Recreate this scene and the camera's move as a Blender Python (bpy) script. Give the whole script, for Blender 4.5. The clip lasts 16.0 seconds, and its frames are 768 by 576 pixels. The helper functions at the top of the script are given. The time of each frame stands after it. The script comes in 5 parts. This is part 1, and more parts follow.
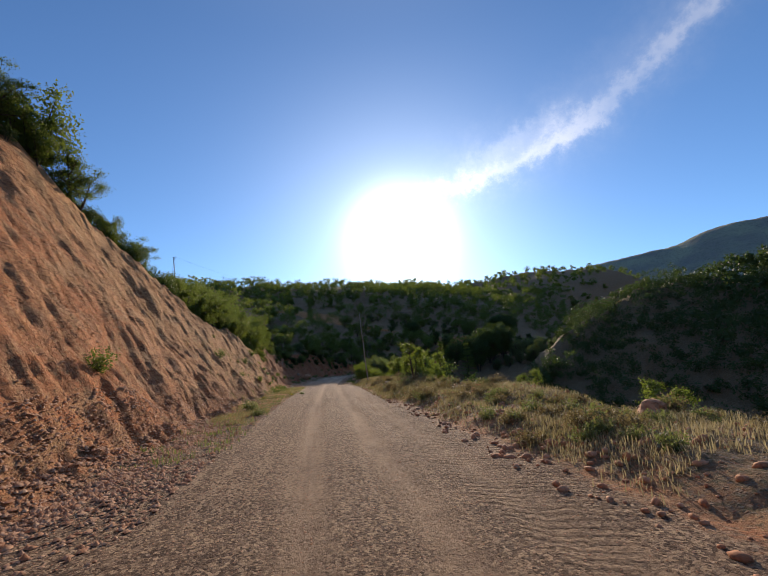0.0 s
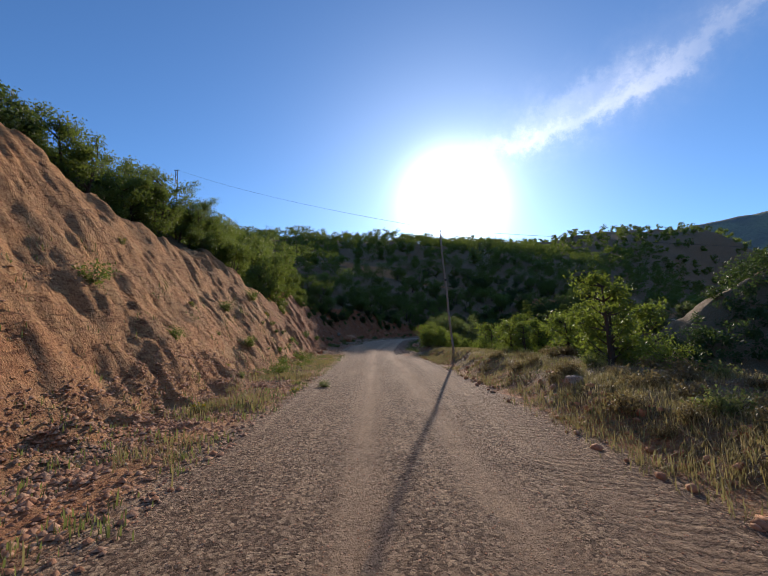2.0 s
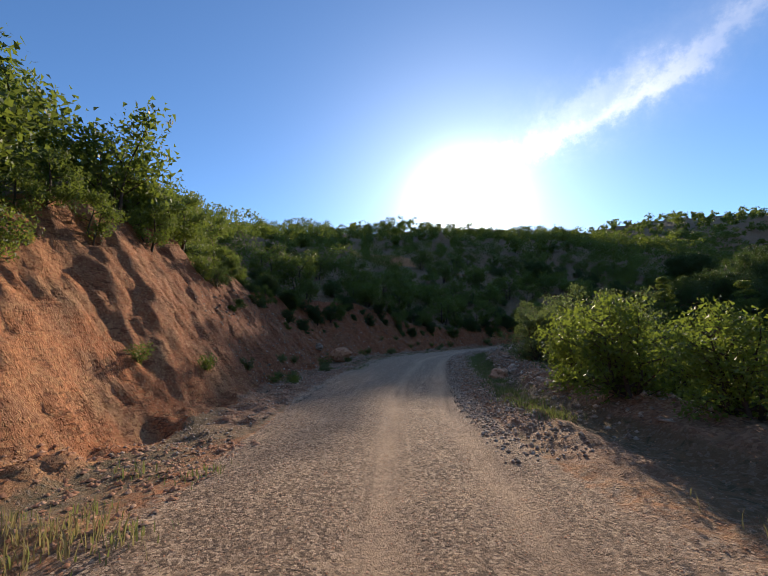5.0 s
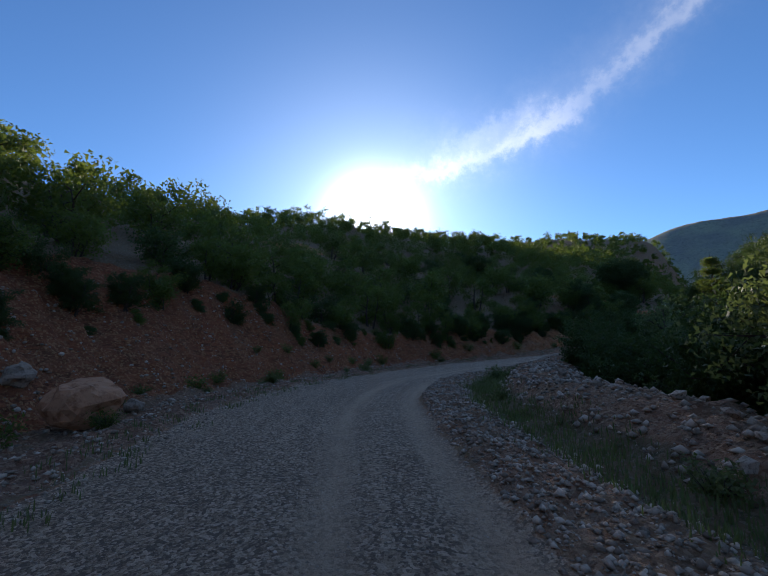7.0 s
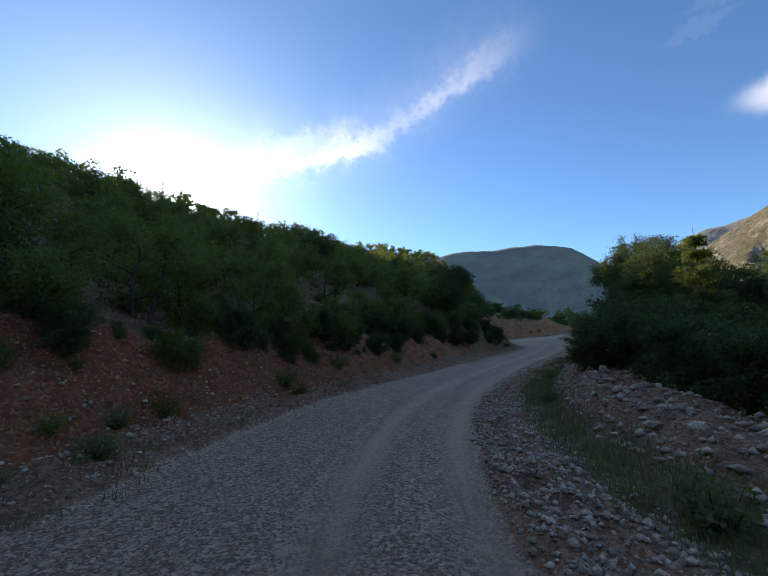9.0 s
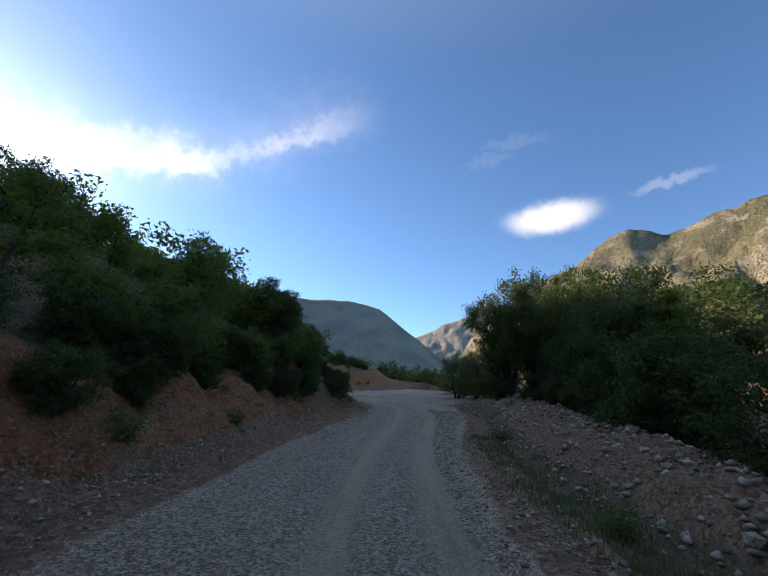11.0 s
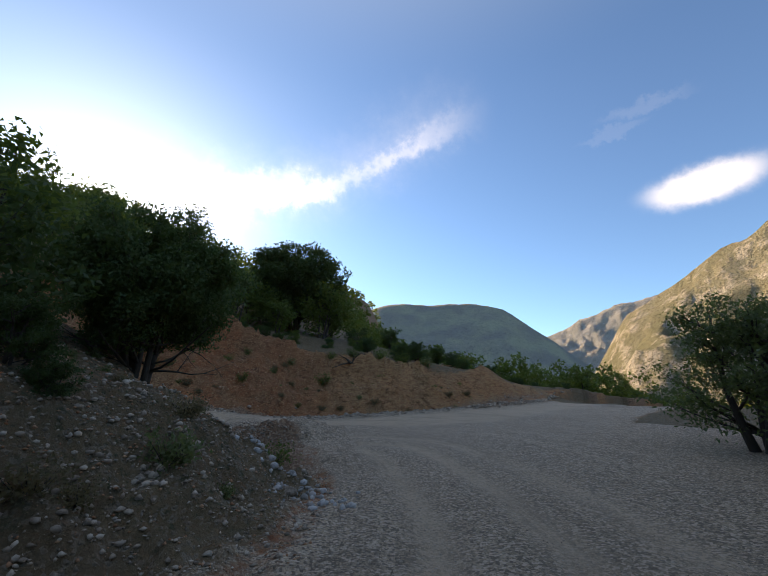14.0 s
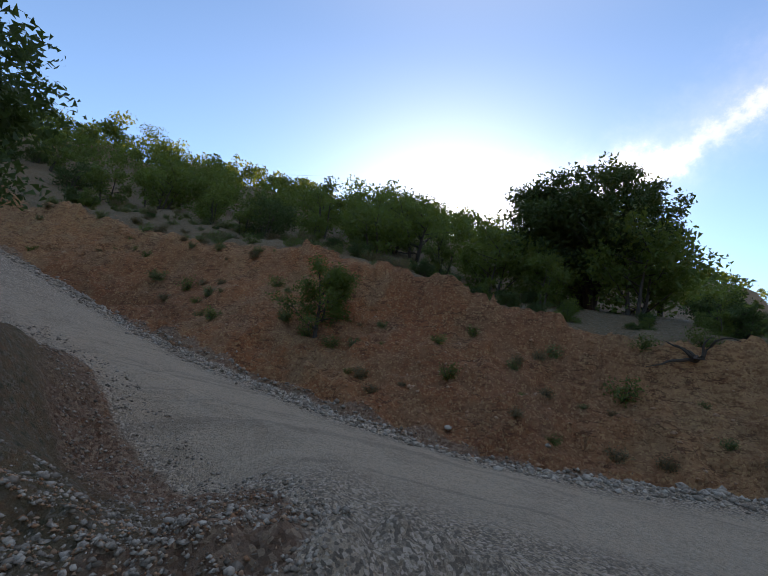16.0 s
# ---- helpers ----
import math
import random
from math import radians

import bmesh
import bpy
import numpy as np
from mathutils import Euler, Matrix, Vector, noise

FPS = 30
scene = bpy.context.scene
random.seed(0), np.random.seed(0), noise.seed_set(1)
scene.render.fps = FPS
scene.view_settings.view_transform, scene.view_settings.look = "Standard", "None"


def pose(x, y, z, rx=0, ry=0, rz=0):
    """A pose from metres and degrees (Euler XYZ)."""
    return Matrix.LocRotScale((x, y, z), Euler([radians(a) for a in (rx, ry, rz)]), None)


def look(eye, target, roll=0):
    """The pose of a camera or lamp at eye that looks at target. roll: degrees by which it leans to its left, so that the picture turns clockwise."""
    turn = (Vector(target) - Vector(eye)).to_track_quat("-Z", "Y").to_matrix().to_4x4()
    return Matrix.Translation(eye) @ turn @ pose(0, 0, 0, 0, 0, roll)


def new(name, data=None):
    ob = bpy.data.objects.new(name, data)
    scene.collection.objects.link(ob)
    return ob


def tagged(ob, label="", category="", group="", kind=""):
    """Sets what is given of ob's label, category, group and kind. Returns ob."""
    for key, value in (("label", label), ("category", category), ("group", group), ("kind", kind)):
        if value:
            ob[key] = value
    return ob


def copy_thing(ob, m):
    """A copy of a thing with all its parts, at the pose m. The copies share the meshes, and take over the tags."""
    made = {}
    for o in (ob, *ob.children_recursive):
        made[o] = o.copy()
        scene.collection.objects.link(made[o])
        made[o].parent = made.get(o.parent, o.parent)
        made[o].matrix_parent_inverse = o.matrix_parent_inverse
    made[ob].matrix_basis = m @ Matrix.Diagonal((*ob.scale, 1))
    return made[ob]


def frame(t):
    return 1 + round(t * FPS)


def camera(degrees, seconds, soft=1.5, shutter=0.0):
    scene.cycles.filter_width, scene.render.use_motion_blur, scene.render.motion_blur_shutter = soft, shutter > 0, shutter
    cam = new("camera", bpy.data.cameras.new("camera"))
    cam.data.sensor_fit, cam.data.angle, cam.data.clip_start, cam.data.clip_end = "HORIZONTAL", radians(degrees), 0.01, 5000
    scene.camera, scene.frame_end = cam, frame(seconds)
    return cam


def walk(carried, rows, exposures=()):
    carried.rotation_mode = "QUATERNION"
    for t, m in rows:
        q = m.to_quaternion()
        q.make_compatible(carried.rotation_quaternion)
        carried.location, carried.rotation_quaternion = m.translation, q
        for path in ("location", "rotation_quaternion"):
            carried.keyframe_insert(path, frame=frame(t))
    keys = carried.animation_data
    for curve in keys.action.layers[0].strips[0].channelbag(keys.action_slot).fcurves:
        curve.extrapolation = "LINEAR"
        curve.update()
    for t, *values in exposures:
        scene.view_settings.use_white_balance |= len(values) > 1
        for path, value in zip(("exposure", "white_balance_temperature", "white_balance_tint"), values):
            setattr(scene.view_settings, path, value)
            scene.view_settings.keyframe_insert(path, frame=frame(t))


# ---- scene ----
from math import cos, pi, sin, tan
cam = camera(88.0, 16.0, soft=1.0)
PATH = [
    (0.0, pose(0.000, 0.000, 1.800, 100.89, 3.52, -0.00)),
    (0.5, pose(-0.810, 4.673, 1.795, 98.00, 2.70, 2.97)),
    (1.0, pose(-1.576, 9.430, 1.791, 94.57, 1.68, 5.22)),
    (1.5, pose(-2.369, 14.375, 1.784, 95.03, 1.29, 6.09)),
    (2.0, pose(-3.110, 19.423, 1.775, 95.75, 0.70, 6.56)),
    (2.5, pose(-3.780, 24.099, 1.773, 95.35, 0.16, 7.19)),
    (3.0, pose(-4.437, 28.623, 1.769, 95.54, 0.33, 7.73)),
    (3.5, pose(-5.052, 33.139, 1.753, 96.76, 0.68, 7.91)),
    (4.0, pose(-5.648, 37.549, 1.688, 96.89, 1.11, 8.47)),
    (4.5, pose(-6.222, 41.887, 1.586, 97.03, 1.54, 8.97)),
    (5.0, pose(-6.772, 46.187, 1.460, 97.16, 1.96, 8.93)),
    (5.5, pose(-7.294, 50.482, 1.345, 97.29, 2.39, 7.92)),
    (6.0, pose(-7.785, 54.805, 1.279, 97.42, 2.82, 5.46)),
    (6.5, pose(-8.243, 59.188, 1.298, 97.10, 2.04, 1.11)),
    (7.0, pose(-8.407, 63.322, 1.414, 98.33, 1.58, -4.76)),
    (7.5, pose(-8.501, 67.343, 1.584, 100.31, 1.83, -11.00)),
    (8.0, pose(-8.447, 71.054, 1.717, 99.61, 2.66, -17.37)),
    (8.5, pose(-8.072, 74.384, 1.754, 97.19, 1.38, -24.16)),
    (9.0, pose(-7.337, 77.332, 1.764, 98.38, 1.59, -32.68)),
    (9.5, pose(-6.098, 80.058, 1.822, 100.58, 1.26, -43.11)),
    (10.0, pose(-4.203, 82.756, 1.837, 102.05, -0.01, -50.60)),
    (10.5, pose(-1.826, 85.315, 1.860, 103.65, -1.32, -56.21)),
    (11.0, pose(0.982, 87.722, 1.899, 105.26, -2.64, -60.10)),
    (11.5, pose(4.175, 89.967, 1.972, 106.87, -3.95, -62.44)),
    (12.0, pose(7.703, 92.038, 2.097, 108.47, -5.26, -63.39)),
    (12.5, pose(11.517, 93.924, 2.288, 110.08, -6.58, -63.12)),
    (13.0, pose(15.569, 95.614, 2.548, 108.89, -6.38, -61.79)),
    (13.5, pose(19.579, 97.252, 2.832, 107.06, -3.44, -51.34)),
    (14.0, pose(22.894, 99.070, 3.043, 105.41, -1.53, -42.10)),
    (14.5, pose(25.379, 100.925, 3.122, 105.74, 1.09, -30.52)),
    (15.0, pose(27.641, 103.176, 3.207, 105.53, -0.82, -20.56)),
    (15.5, pose(29.291, 105.562, 3.336, 103.84, -4.13, -10.36)),
    (16.0, pose(30.432, 107.679, 3.552, 102.32, -7.44, 3.39)),
]
walk(cam, PATH, [(0.0, 0.05, 6658, 13), (1.5, 0.05, 6465, 13), (2.5, -0.15, 5983, 13), (3.0, 0.1, 6200, 13), (3.5, 0.1, 6150, 13), (6.0, 0.4, 6948, 13), (6.5, 0.12, 6272, 13), (7.0, 0.05, 6079, 13), (7.5, 0.25, 6079, 13), (8.0, 0.4, 6658, 13), (9.0, 0.55, 6948, 13), (12.5, 0.85, 8009, 16), (14.0, 0.95, 8685, 16), (15.0, 0.82, 9000, 18), (16.0, 1.2, 9050, 18)])

# ---- light: low evening sun ahead, clear sky with thin cloud ----
SUN_AZ, SUN_EL = 3.6, 17.8
sun = new("sun", bpy.data.lights.new("sun", "SUN"))
sun.data.energy, sun.data.angle, sun.data.color = 5.0, radians(0.53), (1.0, 0.84, 0.64)
sun.matrix_world = look((0, 0, 60), (-sin(radians(SUN_AZ)), -cos(radians(SUN_AZ)), 60 - tan(radians(SUN_EL))))


def nodes_of(tree):
    """Short-hand for building node trees."""
    def add(kind, **values):
        n = tree.nodes.new(kind)
        for k, v in values.items():
            if k == "op":
                n.operation = v
            elif k == "mode":
                n.data_type = v
        return n
    def link(a, b):
        tree.links.new(a, b)
    def math_(op, a, b=None, c=None, clamp=False):
        n = tree.nodes.new("ShaderNodeMath")
        n.operation, n.use_clamp = op, clamp
        for i, v in enumerate((a, b, c)):
            if v is None:
                continue
            if isinstance(v, (int, float)):
                n.inputs[i].default_value = v
            else:
                tree.links.new(v, n.inputs[i])
        return n.outputs[0]
    def mix(f, a, b):
        n = tree.nodes.new("ShaderNodeMix")
        n.data_type = "RGBA"
        for sock, v in ((n.inputs[0], f), (n.inputs[6], a), (n.inputs[7], b)):
            if isinstance(v, (int, float)):
                sock.default_value = v
            elif isinstance(v, tuple):
                sock.default_value = (*v, 1)
            else:
                tree.links.new(v, sock)
        return n.outputs[2]
    def noise_(vec, scale, detail=4, rough=0.55, out=0):
        n = tree.nodes.new("ShaderNodeTexNoise")
        n.inputs["Scale"].default_value, n.inputs["Detail"].default_value, n.inputs["Roughness"].default_value = scale, detail, rough
        if vec is not None:
            tree.links.new(vec, n.inputs["Vector"])
        return n.outputs[out]
    def ramp(f, lo, hi):
        n = tree.nodes.new("ShaderNodeMapRange")
        n.interpolation_type = "SMOOTHSTEP"
        n.inputs[1].default_value, n.inputs[2].default_value = lo, hi
        tree.links.new(f, n.inputs[0])
        return n.outputs[0]
    return add, link, math_, mix, noise_, ramp


def make_world():
    w = bpy.data.worlds.new("sky")
    scene.world = w
    w.use_nodes = True
    t = w.node_tree
    t.nodes.clear()
    add, link, math_, mix, noise_, ramp = nodes_of(t)
    sky = t.nodes.new("ShaderNodeTexSky")
    sky.sky_type, sky.sun_disc = "NISHITA", False
    sky.sun_elevation, sky.sun_rotation = radians(SUN_EL), radians(SUN_AZ)
    sky.air_density, sky.dust_density, sky.ozone_density, sky.altitude = 1.0, 0.6, 1.6, 1500
    co = t.nodes.new("ShaderNodeTexCoord").outputs["Generated"]
    sep = t.nodes.new("ShaderNodeSeparateXYZ")
    link(co, sep.inputs[0])
    x, y, z = sep.outputs
    az = math_("MULTIPLY", math_("ARCTAN2", x, y), 180 / pi)
    el = math_("MULTIPLY", math_("ARCSINE", z), 180 / pi)
    n1 = math_("SUBTRACT", noise_(co, 7, 6, 0.6), 0.5)
    n2 = math_("SUBTRACT", noise_(co, 22, 6, 0.65), 0.5)
    n3 = noise_(co, 5, 5, 0.6)
    n4 = math_("SUBTRACT", noise_(co, 60, 5, 0.7), 0.5)
    warp = math_("ADD", math_("ADD", math_("MULTIPLY", n1, 5.0), math_("MULTIPLY", n2, 5.0)), math_("MULTIPLY", n4, 2.4))
    # long wisp that climbs away from the sun
    da = math_("SUBTRACT", az, 17.0)
    bow = math_("ADD", math_("MULTIPLY", ramp(az, 12, 62), 14.6), 24.0)
    off = math_("SUBTRACT", math_("ADD", el, warp), bow)
    width = math_("ADD", 1.25, math_("MULTIPLY", ramp(az, 40, 60), 0.9))
    q = math_("DIVIDE", off, width)
    band = math_("EXPONENT", math_("MULTIPLY", math_("MULTIPLY", q, q), -1.0))
    along = math_("MULTIPLY", ramp(az, 4, 16), math_("SUBTRACT", 1.0, math_("MULTIPLY", ramp(az, 40, 60), 1.0)))
    wisp = math_("MULTIPLY", math_("MULTIPLY", band, along), math_("ADD", -0.10, math_("MULTIPLY", n3, 0.62)))
    # small lens-shaped cloud and two faint streaks
    def blob(a0, e0, wa, we, tilt, gain, rag):
        u = math_("SUBTRACT", az, a0)
        v = math_("SUBTRACT", math_("SUBTRACT", el, e0), math_("MULTIPLY", u, tilt))
        v = math_("ADD", v, math_("MULTIPLY", warp, rag))
        r = math_("ADD", math_("POWER", math_("ABSOLUTE", math_("DIVIDE", u, wa)), 2.0), math_("POWER", math_("ABSOLUTE", math_("DIVIDE", v, we)), 2.0))
        return math_("MULTIPLY", math_("EXPONENT", math_("MULTIPLY", math_("POWER", r, 2.2), -1.0)), gain)
    parts = [wisp, blob(83.5, 24.4, 5.6, 1.9, 0.05, 0.62, 0.25), blob(98, 26.0, 4, 0.7, 0.05, 0.12, 0.6),
             blob(79, 34.2, 5, 0.8, 0.0, 0.035, 0.7), blob(75, 32.6, 4, 0.6, 0.0, 0.03, 0.7), blob(22, 27.0, 9, 2.6, 0.2, 0.12, 0.9)]
    # thin veil that spreads about the wisp
    q2 = math_("DIVIDE", math_("ADD", off, -1.0), 4.2)
    veil = math_("EXPONENT", math_("MULTIPLY", math_("MULTIPLY", q2, q2), -1.0))
    parts.append(math_("MULTIPLY", math_("MULTIPLY", veil, along), math_("MULTIPLY", n3, 0.17)))
    cover = parts[0]
    for p in parts[1:]:
        cover = math_("ADD", cover, p)
    cover = math_("MINIMUM", cover, 0.95)
    # bright haze round the sun
    d = t.nodes.new("ShaderNodeVectorMath")
    d.operation = "DOT_PRODUCT"
    link(co, d.inputs[0])
    ce = cos(radians(SUN_EL))
    d.inputs[1].default_value = (sin(radians(SUN_AZ)) * ce, cos(radians(SUN_AZ)) * ce, sin(radians(SUN_EL)))
    dot = math_("MAXIMUM", d.outputs["Value"], 0.0)
    near = math_("MULTIPLY", math_("POWER", dot, 260.0), 24.0)
    wide = math_("ADD", math_("MULTIPLY", math_("POWER", dot, 28.0), 2.1), math_("MULTIPLY", math_("POWER", dot, 7.0), 0.35))
    halo = math_("ADD", near, wide)
    glow = math_("ADD", 7.5, math_("MULTIPLY", math_("POWER", dot, 14.0), 9.0))
    cl = t.nodes.new("ShaderNodeCombineColor")
    link(glow, cl.inputs[0]), link(glow, cl.inputs[1]), link(math_("MULTIPLY", glow, 1.03), cl.inputs[2])
    hz = t.nodes.new("ShaderNodeCombineColor")
    link(halo, hz.inputs[0]), link(math_("MULTIPLY", halo, 0.98), hz.inputs[1]), link(math_("MULTIPLY", halo, 0.93), hz.inputs[2])
    tint = t.nodes.new("ShaderNodeMix")
    tint.data_type, tint.blend_type = "RGBA", "MULTIPLY"
    tint.inputs[0].default_value = 1.0
    link(sky.outputs[0], tint.inputs[6])
    # low sky blue, paling overhead into an unseen veil added to light the shade
    link(mix(ramp(el, 42, 74), (0.64, 0.95, 1.25), (2.5, 2.05, 1.72)), tint.inputs[7])
    col = mix(cover, tint.outputs[2], cl.outputs[0])
    s = t.nodes.new("ShaderNodeMix")
    s.data_type, s.blend_type = "RGBA", "ADD"
    s.inputs[0].default_value = 1.0
    link(col, s.inputs[6]), link(hz.outputs[0], s.inputs[7])
    bg = t.nodes.new("ShaderNodeBackground")
    bg.inputs[1].default_value = 0.13
    link(s.outputs[2], bg.inputs[0])
    out = t.nodes.new("ShaderNodeOutputWorld")
    link(bg.outputs[0], out.inputs[0])


make_world()


# ---- materials ----
def material(name, rough=0.9):
    m = bpy.data.materials.new(name)
    m.use_nodes = True
    t = m.node_tree
    bsdf = t.nodes["Principled BSDF"]
    bsdf.inputs["Roughness"].default_value = rough
    bsdf.inputs["Specular IOR Level"].default_value = 0.25
    return m, t, bsdf, nodes_of(t)


def bump(t, bsdf, height, strength, dist):
    b = t.nodes.new("ShaderNodeBump")
    b.inputs["Strength"].default_value, b.inputs["Distance"].default_value = strength, dist
    t.links.new(height, b.inputs["Height"])
    t.links.new(b.outputs[0], bsdf.inputs["Normal"])


def earth_material():
    m, t, bsdf, (add, link, math_, mix, noise_, ramp) = material("earth", 0.95)
    co = t.nodes.new("ShaderNodeTexCoord").outputs["Object"]
    def attr(name):
        a = t.nodes.new("ShaderNodeAttribute")
        a.attribute_name = name
        return a.outputs["Fac"]
    road, bare, grass, grey, rubble = attr("road"), attr("bare"), attr("grass"), attr("grey"), attr("rubble")
    big, mid, fine, tiny = noise_(co, 0.13, 4), noise_(co, 0.9, 5), noise_(co, 7, 6, 0.65), noise_(co, 38, 4, 0.7)
    vor = t.nodes.new("ShaderNodeTexVoronoi")
    vor.inputs["Scale"].default_value = 19
    link(co, vor.inputs["Vector"])
    vor2 = t.nodes.new("ShaderNodeTexVoronoi")
    vor2.inputs["Scale"].default_value = 30
    link(co, vor2.inputs["Vector"])
    red = mix(ramp(big, 0.3, 0.7), (0.48, 0.155, 0.056), (0.53, 0.245, 0.11))
    red = mix(ramp(mid, 0.45, 0.62), red, (0.40, 0.19, 0.095))
    lay = t.nodes.new("ShaderNodeMapping")
    lay.inputs["Scale"].default_value = (0.5, 0.5, 1.5)
    link(co, lay.inputs[0])
    strata = noise_(lay.outputs[0], 5.5, 8, 0.68)
    red = mix(ramp(strata, 0.52, 0.66), red, (0.27, 0.098, 0.042))
    red = mix(math_("MULTIPLY", ramp(strata, 0.44, 0.34), 0.6), red, (0.58, 0.33, 0.14))
    red = mix(math_("MULTIPLY", ramp(noise_(co, 0.45, 4, 0.6), 0.5, 0.62), 0.3), red, (0.56, 0.36, 0.165))
    red = mix(math_("MULTIPLY", ramp(tiny, 0.55, 0.75), 0.5), red, (0.56, 0.37, 0.19))
    # deeper red, which also puts the banks' shade into the soil colour
    red = mix(math_("MULTIPLY", attr("red_shade"), 0.8), red, mix(ramp(strata, 0.4, 0.6), (0.30, 0.092, 0.042), (0.20, 0.062, 0.03)))
    red = mix(math_("MULTIPLY", attr("pale"), 0.5), red, mix(ramp(strata, 0.40, 0.64), (0.58, 0.37, 0.165), (0.38, 0.21, 0.095)))
    # dark lines painted for the shade in cracks and undercuts
    crack = t.nodes.new("ShaderNodeMapping")
    crack.inputs["Scale"].default_value = (0.55, 0.55, 1.9)
    link(co, crack.inputs[0])
    gash_shade = math_("ABSOLUTE", math_("SUBTRACT", noise_(crack.outputs[0], 1.5, 5, 0.6), 0.5))
    gash_shade = math_("MULTIPLY", ramp(gash_shade, 0.03, 0.008), ramp(noise_(co, 0.7, 3), 0.44, 0.56))
    red = mix(math_("MULTIPLY", gash_shade, 0.75), red, (0.11, 0.045, 0.022))
    clods = t.nodes.new("ShaderNodeSeparateColor")
    link(vor.outputs["Color"], clods.inputs[0])
    red = mix(math_("MULTIPLY", ramp(clods.outputs[0], 0.55, 1.0), 0.55), red, (0.60, 0.335, 0.15))
    red = mix(math_("MULTIPLY", ramp(clods.outputs[1], 0.55, 1.0), 0.6), red, (0.22, 0.085, 0.04))
    litter = mix(mid, (0.15, 0.095, 0.05), (0.27, 0.185, 0.10))
    litter = mix(ramp(fine, 0.52, 0.66), litter, (0.10, 0.09, 0.045))
    litter = mix(math_("MULTIPLY", ramp(clods.outputs[2], 0.6, 1.0), 0.6), litter, (0.33, 0.26, 0.19))
    litter = mix(math_("MULTIPLY", ramp(tiny, 0.55, 0.7), 0.6), litter, (0.36, 0.28, 0.18))
    cell_ = t.nodes.new("ShaderNodeSeparateColor")
    link(vor.outputs["Color"], cell_.inputs[0])
    pale = mix(cell_.outputs[0], (0.15, 0.10, 0.065), (0.44, 0.31, 0.215))
    gravel_red = mix(ramp(tiny, 0.36, 0.62), (0.115, 0.066, 0.038), (0.32, 0.195, 0.118))
    gravel_red = mix(ramp(vor2.outputs["Distance"], 0.30, 0.10), gravel_red, (0.34, 0.235, 0.165))
    gravel_grey = mix(ramp(tiny, 0.36, 0.62), (0.27, 0.18, 0.115), (0.63, 0.45, 0.30))
    gravel_grey = mix(ramp(vor2.outputs["Distance"], 0.30, 0.10), gravel_grey, (0.67, 0.50, 0.355))
    track = attr("track")
    dust = mix(grey, (0.44, 0.29, 0.175), (0.65, 0.465, 0.31))
    gravel = mix(grey, gravel_red, gravel_grey)
    gravel = mix(math_("MULTIPLY", track, math_("MULTIPLY", ramp(mid, 0.2, 0.55), 0.85)), gravel, dust)
    # streaks drawn out along the wheel paths, and the lugs of a heavy tyre at the outer edge
    arc, across = attr("arc"), attr("across")
    uv = t.nodes.new("ShaderNodeCombineXYZ")
    link(math_("MULTIPLY", across, 2.6), uv.inputs[0]), link(math_("MULTIPLY", arc, 0.11), uv.inputs[1])
    streak = noise_(uv.outputs[0], 1.6, 6, 0.62)
    gravel = mix(math_("MULTIPLY", ramp(streak, 0.50, 0.66), 0.75), gravel, dust)
    gravel = mix(math_("MULTIPLY", ramp(streak, 0.46, 0.34), 0.45), gravel, mix(grey, (0.17, 0.095, 0.055), (0.29, 0.21, 0.145)))
    side = math_("ABSOLUTE", math_("SUBTRACT", across, 3.0))
    lug = math_("SINE", math_("MULTIPLY", math_("ADD", math_("ADD", arc, math_("MULTIPLY", fine, 0.40)), math_("MULTIPLY", across, 0.55)), 2 * pi / 0.21))
    lug = math_("MULTIPLY", math_("MULTIPLY", lug, ramp(side, 1.05, 0.75)), math_("MULTIPLY", ramp(grey, 0.25, 0.05), ramp(mid, 0.36, 0.52)))
    cell = t.nodes.new("ShaderNodeSeparateColor")
    link(vor2.outputs["Color"], cell.inputs[0])
    speck = math_("SUBTRACT", 1.0, math_("MULTIPLY", track, 0.7))
    gravel = mix(math_("MULTIPLY", ramp(cell.outputs[0], 0.5, 0.85), speck), gravel, mix(grey, (0.50, 0.335, 0.20), (0.72, 0.55, 0.40)))
    gravel = mix(math_("MULTIPLY", ramp(cell.outputs[1], 0.5, 0.85), speck), gravel, mix(grey, (0.095, 0.052, 0.03), (0.26, 0.19, 0.135)))
    gravel = mix(math_("MULTIPLY", lug, 0.55, clamp=True), gravel, (0.14, 0.075, 0.042))
    col = mix(ramp(math_("ADD", grass, math_("MULTIPLY", math_("SUBTRACT", fine, 0.5), 0.9)), 0.3, 0.7), red, litter)
    col = mix(ramp(math_("ADD", rubble, math_("MULTIPLY", math_("SUBTRACT", fine, 0.5), 0.8)), 0.35, 0.65), col, mix(0.38, pale, red))
    col = mix(ramp(math_("ADD", road, math_("MULTIPLY", math_("SUBTRACT", fine, 0.5), 0.7)), 0.35, 0.65), col, gravel)
    link(col, bsdf.inputs["Base Color"])
    # only some of the cells stand proud, as stones bedded in the surface
    pebble = math_("MULTIPLY", ramp(vor2.outputs["Distance"], 0.42, 0.08), ramp(cell.outputs[2], 0.45, 0.95))
    grit = math_("ADD", math_("MULTIPLY", pebble, 0.6), math_("MULTIPLY", noise_(co, 26, 6, 0.72), 1.0))
